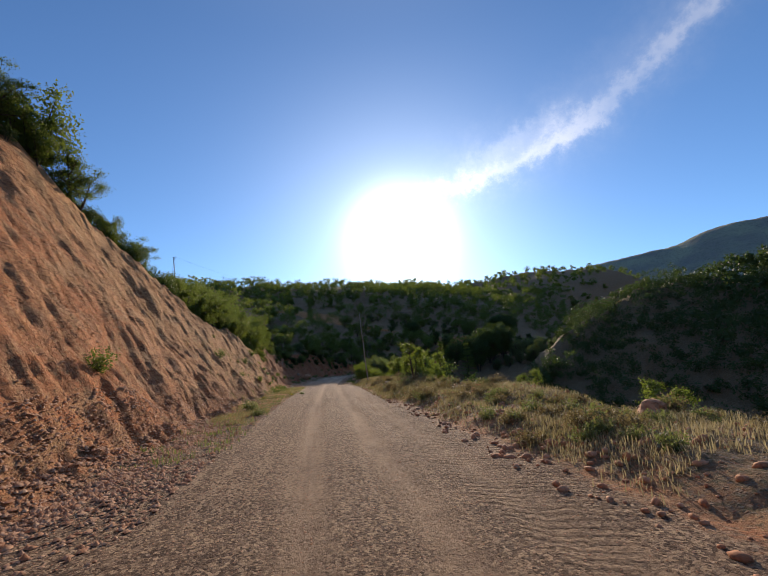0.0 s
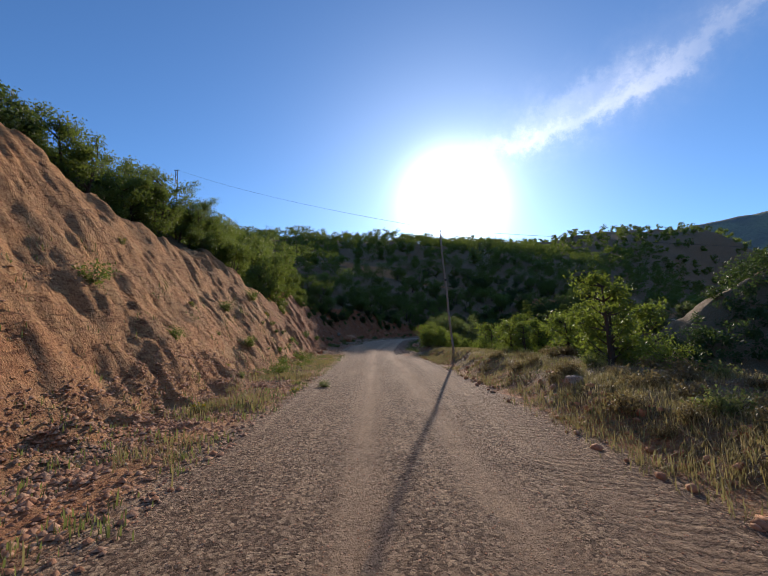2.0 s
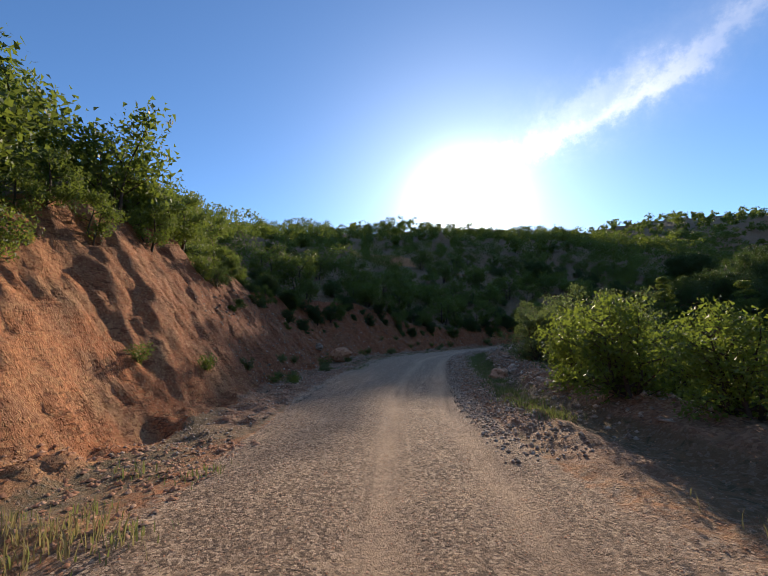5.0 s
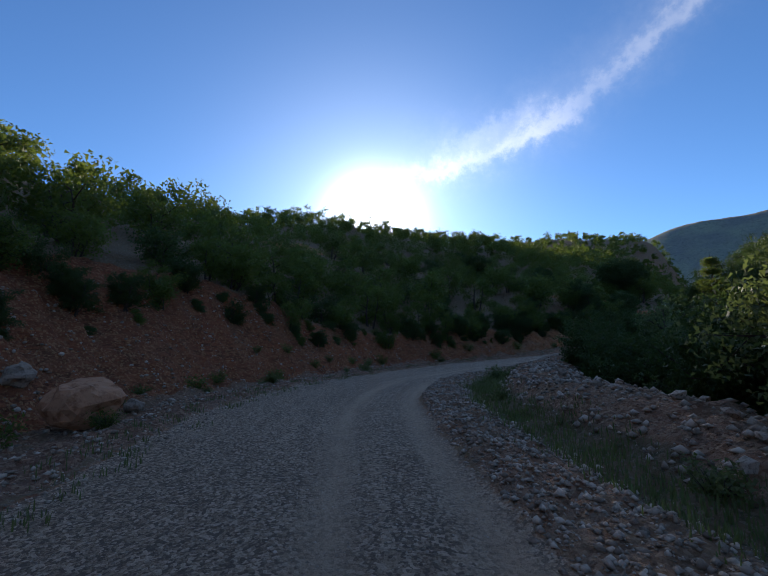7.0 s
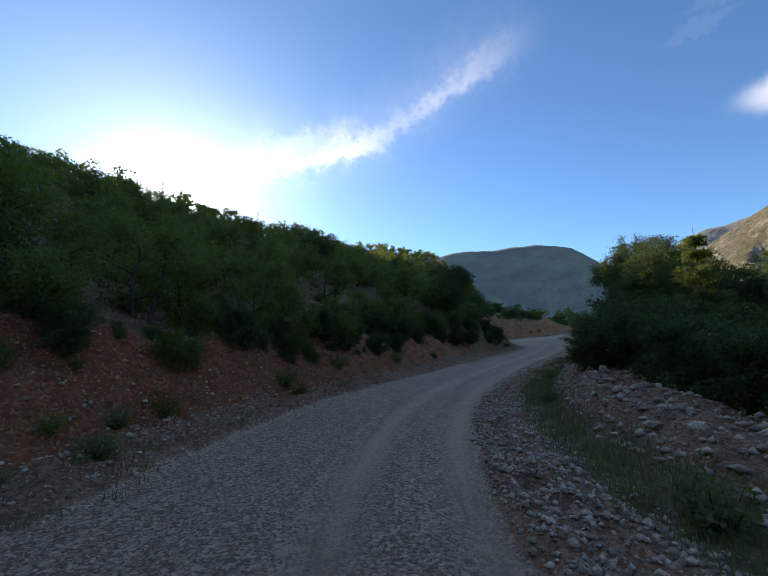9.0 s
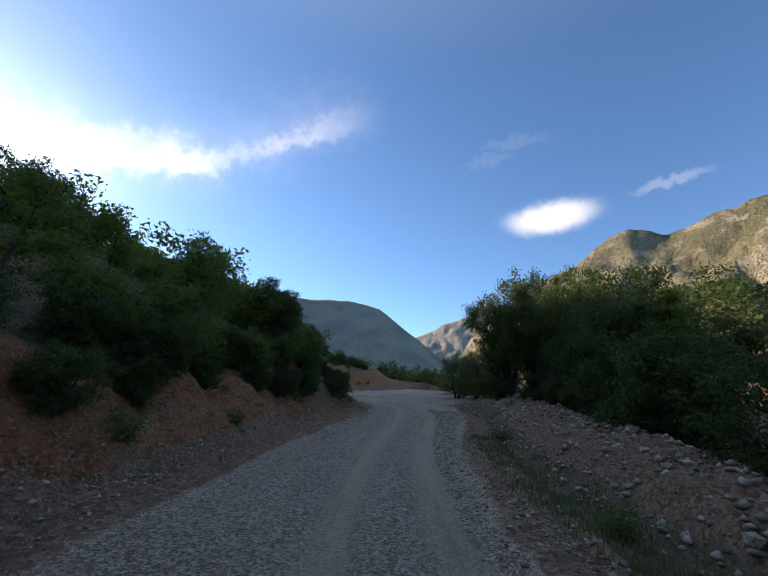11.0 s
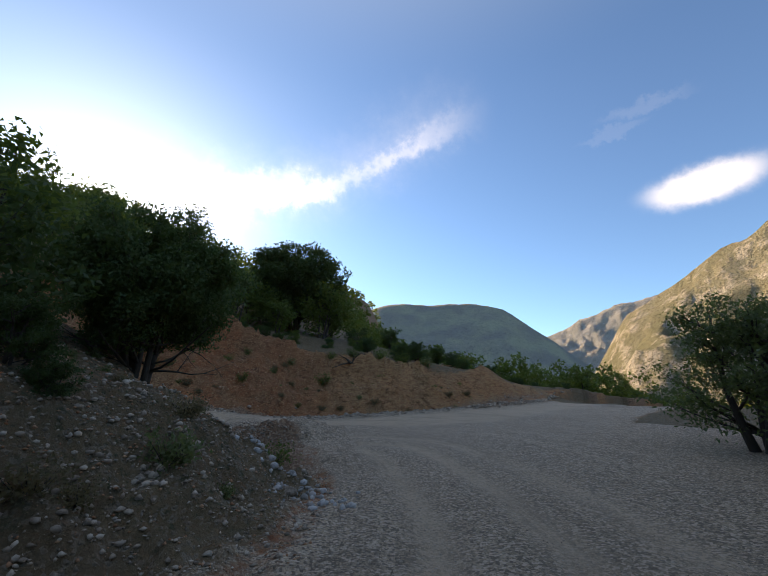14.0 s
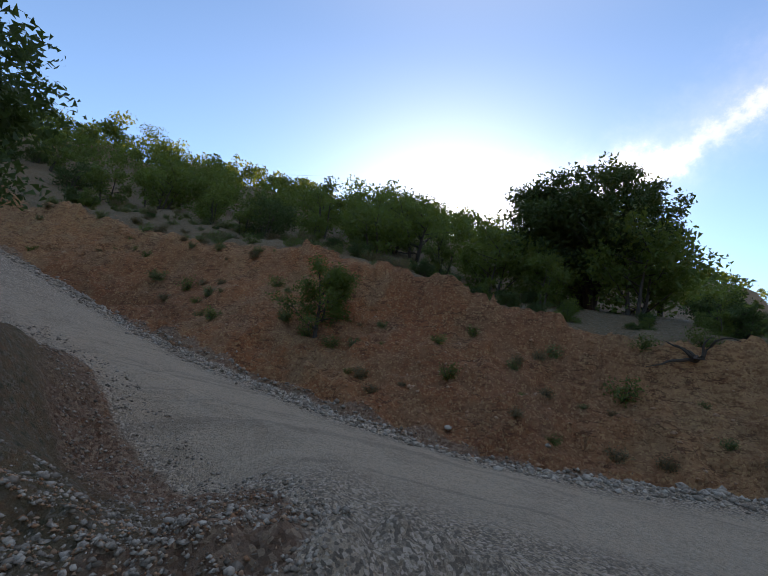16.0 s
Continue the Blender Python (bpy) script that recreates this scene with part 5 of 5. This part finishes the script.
def gravel(name, x, y, size, mat, label, fine=False, lift=0.15):
    """Loose stones, too many to count, as one object."""
    n = len(x)
    V0, F0 = (OCT_V, OCT_F[:4]) if fine else (OCT_V, OCT_F) if len(x) > 6000 else (ICO_V, ICO_F)
    z = land(x, y)[0]
    v = V0[None] * (1 + 0.5 * (rs.rand(n, len(V0), 1) - 0.5)) * (0.65 + 0.7 * rs.rand(n, 1, 3)) * np.array([1, 1, 0.7])
    a = rs.rand(n) * 2 * pi
    c, s = np.cos(a)[:, None], np.sin(a)[:, None]
    v = np.stack([v[..., 0] * c - v[..., 1] * s, v[..., 0] * s + v[..., 1] * c, v[..., 2]], 2)
    v = v * size[:, None, None] + np.stack([x, y, z + size * lift], 1)[:, None]
    f = (F0[None] + (np.arange(n) * len(V0))[:, None, None]).reshape(-1, 3)
    me = bpy.data.meshes.new(name)
    me.vertices.add(n * len(V0))
    me.vertices.foreach_set("co", v.astype(np.float32).ravel())
    me.loops.add(f.size)
    me.loops.foreach_set("vertex_index", f.ravel().astype(np.int32))
    me.polygons.add(len(f))
    me.polygons.foreach_set("loop_start", np.arange(0, f.size, 3, dtype=np.int32))
    me.update(calc_edges=True)
    me.materials.append(mat)
    return tagged(new(name, me), label, "gravel", kind="stuff")


def sizes(n, lo, hi, power=2.5):
    return lo + (hi - lo) * rs.rand(n) ** power


def join(*xy):
    return np.concatenate([p[0] for p in xy]), np.concatenate([p[1] for p in xy])


# loose pebbles on the running surface
x, y = region_points(55000, 1.9, 8.0, -4.2, 4.6)
gravel("road_pebbles", x, y, sizes(len(x), 0.004, 0.015, 2.0), M_STONE_RED, "reddish pebbles strewn on the dirt road", True)
x, y = region_points(50000, 7.5, 18.0, -3.8, 3.4)
gravel("road_gravel", x, y, sizes(len(x), 0.004, 0.019, 2.2), M_STONE, "grey gravel strewn on the road", True)
# windrows of coarse gravel along both edges
x, y = join(region_points(11000, 7.2, 15.6, 1.6, 3.2), region_points(11000, 7.4, 12.5, 1.7, 3.0), region_points(5600, 7.2, 14.4, -5.0, -3.2), region_points(2400, 14, 17.2, -3.6, -1.6))
gravel("loose_gravel", x, y, sizes(len(x), 0.012, 0.055, 2.6), M_STONE, "pale coarse gravel heaped along the road's edges")
# rubble berm on the right
x, y = region_points(9500, 7.3, 16.1, 3.8, 6.8)
gravel("berm_rubble", x, y, sizes(len(x), 0.016, 0.10, 2.4), M_STONE, "pale broken stone heaped into a berm")
# talus at the foot of the red bank
x, y = join(region_points(26000, 1.8, 5.6, -5.7, -3.5), region_points(6000, 1.8, 5.6, -3.8, -2.2), region_points(4000, 5, 7.4, -5.4, -2.6), region_points(1800, 1.8, 7, -8.0, -4.5))
gravel("bank_talus", x, y, sizes(len(x), 0.010, 0.062, 2.0), M_STONE_RED, "crumbled red earth and stones at the bank's foot", True)
x, y = join(region_points(2200, 2.0, 4.6, 4.4, 8.5), region_points(1500, 2.0, 6.8, 3.2, 4.8))
gravel("verge_rubble", x, y, sizes(len(x), 0.010, 0.10, 3.2), M_STONE_RED, "reddish stones and clods lying in the outer verge")
x, y = region_points(4800, 8.2, 12.5, -9.5, -4.2)
gravel("slope_stones", x, y, sizes(len(x), 0.012, 0.07), M_STONE, "pale stones scattered over the red slope")
t_ = rs.rand(2600)
fx = 14 + 46 * t_
order = np.argsort(FOOT_LINE[:, 0])
fy = np.interp(fx, FOOT_LINE[order, 0], FOOT_LINE[order, 1]) + rs.normal(-0.35, 0.35, 2600)
gravel("verge_stones", fx, fy, sizes(2600, 0.015, 0.10, 3), M_STONE, "pale stones lining the far edge of the road")
x, y = join(region_points(3000, 15.2, 19.6, -6.5, -1.8), region_points(2600, 15.9, 17.3, -5.0, -3.2))
t_ = rs.rand(800)
px, py = 26.75 - 0.5 * t_ + rs.normal(0, 0.3, 800), 104.6 + 5.6 * t_ + rs.normal(0, 0.25, 800)
gravel("stone_pile", px, py, sizes(800, 0.010, 0.085, 3.2), M_WHITE, "white broken stones spilled down the inner bank")
gx, gy = region_points(9000, 15.4, 19.4, -6.0, -1.6)
gravel("inner_bank_gravel", gx, gy, sizes(len(gx), 0.006, 0.03, 2.4), M_STONE_RED, "brown gravel strewn over the inner bank")
gravel("inner_bank_stones", x, y, sizes(len(x), 0.008, 0.05, 3.2), M_STONE, "pale stones on the inner bank of the turn")

# larger stones of the berm, each a thing of its own
BLOCKS = []
for i in range(5):
    bm = stone_shape(20 + i, 1, 0.8)
    me = bpy.data.meshes.new("berm_stone")
    bm.to_mesh(me), bm.free()
    me.materials.append(M_STONE)
    BLOCKS.append(me)
x, y = region_points(280, 7.6, 16.0, 4.0, 6.6)
z = land(x, y)[0]
for a, b, c in zip(x, y, z):
    s = 0.13 + 0.25 * rs.rand() ** 2
    ob = new("berm_stone", BLOCKS[rs.randint(5)])
    ob.matrix_basis = pose(a, b, c + s * 0.12, rs.uniform(-25, 25), rs.uniform(-25, 25), rs.uniform(0, 360)) @ Matrix.Diagonal((s, s * rs.uniform(0.6, 1), s * rs.uniform(0.6, 1), 1))
    tagged(ob, "pale broken limestone block on the berm", "stone", group="stones of the berm")


# ---- grass and weeds ----
def blades(name, x, y, height, mat, label, lean=0.5, width=0.008):
    n = len(x)
    z = land(x, y)[0]
    h = height * (0.5 + rs.rand(n))
    a = rs.rand(n) * 2 * pi
    l = lean * rs.rand(n) * h
    dx, dy = np.cos(a), np.sin(a)
    w = width * (0.6 + 0.8 * rs.rand(n))
    p0 = np.stack([x - dy * w, y + dx * w, z - 0.02], 1)
    p1 = np.stack([x + dy * w, y - dx * w, z - 0.02], 1)
    q0 = np.stack([x + dx * l * 0.4 + dy * w * 0.8, y + dy * l * 0.4 - dx * w * 0.8, z + h * 0.6], 1)
    q1 = np.stack([x + dx * l * 0.4 - dy * w * 0.8, y + dy * l * 0.4 + dx * w * 0.8, z + h * 0.6], 1)
    tip = np.stack([x + dx * l, y + dy * l, z + h], 1)
    v = np.stack([p0, p1, q0, q1, tip], 1).reshape(-1, 3)
    f = []
    for i in range(n):
        o = 5 * i
        f += [(o, o + 1, o + 2, o + 3), (o + 3, o + 2, o + 4)]
    return tagged(raw(name, v, f, mat), label, "grass", kind="stuff")


def clumped(n, per, k0, k1, u0, u1, spread):
    x, y = region_points(n, k0, k1, u0, u1)
    return np.repeat(x, per) + rs.normal(0, spread, n * per), np.repeat(y, per) + rs.normal(0, spread, n * per)


x, y = join(clumped(2000, 13, 2.2, 6.9, 4.2, 8.0, 0.2), clumped(900, 14, 2.2, 4.5, 5.0, 14, 0.2))
patchy = fbm(x * 0.4, y * 0.4, 3) > -0.06
x, y = x[patchy], y[patchy]
blades("dry_grass", x, y, 0.12, M_STRAW, "dry straw-coloured grass on the verge", 0.9)
x, y = join(clumped(260, 16, 3.0, 7.2, -4.2, -2.3, 0.14), clumped(140, 14, 4.6, 7.0, -8, -4, 0.15), clumped(1300, 14, 7.5, 14.3, 2.9, 3.9, 0.16), clumped(90, 12, 14.3, 15.8, 3.6, 4.6, 0.12), clumped(220, 14, 9, 15.5, -4.4, -3.0, 0.12), clumped(160, 14, 3, 6.6, 4, 7, 0.14))
blades("green_grass", x, y, 0.10, M_WEED, "short green grass along the road's edges")


x, y = join(clumped(900, 18, 2.6, 5.0, 4.0, 8.5, 0.17), clumped(1300, 18, 4.2, 7.0, 3.4, 6.2, 0.17), clumped(260, 16, 2.2, 4.2, 6, 13, 0.2))
patchy = fbm(x * 0.55 + 3, y * 0.55, 3) > -0.26
blades("verge_grass", x[patchy], y[patchy], 0.14, M_HAY, "tall half-dry grass along the outer verge", 1.3, 0.006)
x, y = join(clumped(420, 16, 3.6, 5.6, -4.3, -2.6, 0.16), clumped(320, 16, 5.4, 7.0, -5.4, -2.4, 0.2))
patchy = fbm(x * 0.6 + 9, y * 0.6, 3) > -0.02
blades("bank_grass", x[patchy], y[patchy], 0.17, M_HAY, "pale green grass at the foot of the red bank", 0.8, 0.007)


def weed(seed, height, radius, mat, name, label, flowers=False):
    rng, pr = np.random.RandomState(seed), random.Random(seed)
    root = new(name)
    bm = bmesh.new()
    tips = []
    for i in range(14):
        a = pr.uniform(0, 2 * pi)
        p = limb(pr, Vector((0, 0, -0.05)), Vector((cos(a) * 0.7, sin(a) * 0.7, pr.uniform(0.6, 1.3))), height * pr.uniform(0.7, 1.1), 0.2, 4)
        tube(bm, p, [0.008, 0.007, 0.006, 0.004, 0.002], 3)
        tips += p[1:]
    tagged(part("stem", bm, M_BARK, root), kind="stuff")
    v, f = leaves(rng, tips, radius * 0.35, 700, 0.028)
    raw("foliage", v, f, mat, root)
    if flowers:
        v, f = leaves(rng, [t for t in tips if t.z > height * 0.6], 0.07, 260, 0.022)
        tagged(raw("flowers", v, f, M_YELLOW, root, "small yellow flowers"), kind="stuff")
    return tagged(root, label, "weed")


SAGE = weed(71, 0.42, 0.45, M_WEED, "sage_bush", "low grey-green bush at the road's edge")
BROOM = weed(72, 0.5, 0.5, M_WEED, "flowering_weed", "green weed with small yellow flowers", True)
BUSH = weed(73, 0.55, 0.55, M_LEAF, "green_weed", "low green weed on the bank")
DRY = weed(74, 0.45, 0.6, M_BROWN, "dry_shrub", "low dry brown-green shrub on the stony verge")
plant(SAGE, -5.5, 17.7, 1.0, 0, 0.02)
for _ in range(150):
    k, u = rs.uniform(2.3, 5.6), rs.uniform(4.2, 8.5)
    tagged(plant((DRY, DRY, SAGE)[rs.randint(3)], *place(k, u), rs.uniform(0.5, 1.15), rs.uniform(0, 360), 0.03), group="dry shrubs on the verge")
for _ in range(46):
    k, u = rs.uniform(5.4, 7.0), rs.uniform(-6.4, -3.8)
    tagged(plant((SAGE, BROOM, BUSH)[rs.randint(3)], *place(k, u), rs.uniform(0.4, 0.85), rs.uniform(0, 360), 0.03), group="weeds beside the road")
for _ in range(44):
    k, u = rs.uniform(8.2, 12.6), rs.uniform(-7.2, -4.4)
    tagged(plant((SAGE, SAGE, BUSH)[rs.randint(3)], *place(k, u), rs.uniform(0.5, 1.1), rs.uniform(0, 360), 0.03), group="weeds beside the road")
plant(BROOM, -7.1, 30.9, 0.9, 20, 0.05)
plant(SAGE, -6.5, 32.2, 0.7, 70, 0.05)
plant(SAGE, *place(4.1, -3.3), 1.35, 50, 0.02)
for k, u, p in ((3.3, -6.1, 2), (4.35, -3.9, 1), (5.1, -7.2, 2), (5.2, -6.0, 2), (5.4, -5.2, 1), (5.5, -7.0, 1), (5.7, -5.8, 2), (5.8, -7.4, 0), (6.0, -5.2, 2), (6.1, -6.6, 1), (6.2, -7.6, 2), (6.4, -5.8, 0),
                (6.5, -7.2, 1), (5.3, -8.4, 1), (5.0, -4.0, 1), (5.6, -4.2, 2), (6.3, -4.6, 2), (7.0, -8.4, 1), (7.2, -8.8, 1), (7.3, -7.8, 2), (7.5, -8.6, 1), (7.6, -6.6, 2), (7.9, -6.0, 2), (8.3, -6.2, 0),
                (9.5, -6.0, 2), (10.0, -6.4, 0), (10.5, -6.0, 2), (10.9, -5.6, 2), (11.3, -5.8, 0), (11.8, -5.4, 2), (12.4, -5.0, 2), (12.9, -4.8, 2), (13.5, -4.6, 2), (14.0, -4.4, 0), (14.5, -4.4, 2), (15.2, -3.6, 0),
                (15.8, -3.2, 2), (16.4, -3.4, 0), (16.9, -2.6, 2), (9.0, 3.7, 0), (10.0, 3.6, 0), (11.2, 3.5, 0), (12.4, 3.6, 0), (13.3, 3.6, 2), (14.2, 3.8, 0), (14.9, 5.0, 2)):
    tagged(plant((SAGE, BROOM, BUSH)[p], *place(k, u), rs.uniform(0.8, 1.5), rs.uniform(0, 360), 0.03), group="weeds beside the road")
# low bushes dotted over the red cut beyond the turn
for x, y, s, p in ((23, 121.9, 1.2, 2), (22.0, 123.2, 1.0, 0), (20.5, 124, 1.3, 2), (24.6, 123.5, 1.1, 2), (18.5, 124.8, 1.2, 0), (27.6, 121.4, 1.0, 2), (28.5, 121.2, 0.9, 0), (31.6, 119.8, 1.1, 2), (32.5, 121.5, 0.9, 2),
                   (36.4, 119.6, 1.6, 2), (37.4, 120.2, 1.2, 2), (35.0, 120.8, 1.0, 0), (38.8, 119.8, 1.5, 2), (40.5, 119.0, 1.8, 2), (42, 118.5, 1.8, 2), (44, 118, 1.6, 0), (26.6, 121.9, 1.3, 2), (25.6, 122.0, 1.1, 0), (33.6, 120.2, 0.8, 0),
                   (16, 126.5, 1.3, 2), (13, 127, 1.2, 0), (20, 126.5, 1.4, 0), (22, 126, 1.3, 2), (24, 125.8, 1.3, 2)):
    tagged(plant((SAGE, BROOM, BUSH)[p], x, y, s, rs.uniform(0, 360), 0.03), group="weeds on the red cut")


for _ in range(70):
    x = rs.uniform(8, 46)
    rise = 5.9 * np.interp(x, [16, 30, 36, 46], [1.05, 0.93, 0.74, 0.45])
    y = np.interp(x, FOOT_LINE[ORDER, 0], FOOT_LINE[ORDER, 1]) + rise * (rs.uniform(0.15, 1.25) if x < 24 else rs.uniform(0.1, 0.75))
    tagged(plant((SAGE, DRY, BUSH)[rs.randint(3)], x, y, rs.uniform(0.3, 0.9), rs.uniform(0, 360), 0.05), group="weeds on the red cut")


for _ in range(90):
    x = rs.uniform(8, 30)
    rise = 5.9 * np.interp(x, [8, 14, 20, 26, 30], [0.5, 0.62, 0.74, 0.88, 0.92])
    y = np.interp(x, FOOT_LINE[ORDER, 0], FOOT_LINE[ORDER, 1]) + rise + rs.uniform(-0.4, 5.5)
    tagged(plant((SAGE, SAGE, DRY)[rs.randint(3)], x, y, rs.uniform(0.6, 1.4), rs.uniform(0, 360), 0.05), group="weeds on the red cut")


for _ in range(70):
    x, y = rs.uniform(19, 28.5), rs.uniform(101, 110)
    if land(np.array([x]), np.array([y]), False)[1][0] < 0.05:
        tagged(plant((SAGE, DRY, DRY)[rs.randint(3)], x, y, rs.uniform(0.3, 0.8), rs.uniform(0, 360), 0.04), group="weeds on the inner bank")


def snag(x, y):
    """Bare twisted root sticking out of the red cut."""
    pr = random.Random(9)
    root = new("bare_root")
    for i in range(6):
        bm = bmesh.new()
        a = pr.uniform(-0.6, pi + 0.6)
        p = limb(pr, Vector((0, 0, 0.2)), Vector((cos(a), -0.4, sin(a) * 0.8)), pr.uniform(0.7, 1.5), 0.5, 7)
        tube(bm, p, [0.06 * (1 - 0.12 * j) for j in range(8)], 6)
        part("branch", bm, M_BARK, root, smooth=True)
    root.matrix_basis = pose(x, y, ground_z(x, y))
    return tagged(root, "bare twisted root hanging out of the red cut", "dead root")


snag(38.3, 119.4)


# windrow on the inner edge of the climbing road, rubble at the foot of the red cut and clods on its face
x, y = join(region_points(5200, 17.6, 21.0, -2.9, -1.2), region_points(2600, 17.4, 19.6, -4.6, -2.4))
gravel("edge_gravel", x, y, sizes(len(x), 0.008, 0.042, 3.0), M_STONE, "pale gravel along the inner edge of the climb")
fx = 12 + 40 * rs.rand(6500)
fy = np.interp(fx, FOOT_LINE[order, 0], FOOT_LINE[order, 1])
gravel("foot_rubble", fx, fy + rs.normal(-0.35, 0.30, 6500), sizes(6500, 0.012, 0.085, 3), M_STONE, "pale broken stones along the foot of the red cut")
fx = 10 + 40 * rs.rand(2200)
fy = np.interp(fx, FOOT_LINE[order, 0], FOOT_LINE[order, 1])
gravel("cut_clods", fx, fy + 4.6 * rs.rand(2200) ** 1.5, sizes(2200, 0.012, 0.075, 3.0), M_STONE_RED, "reddish clods and stones on the cut face")
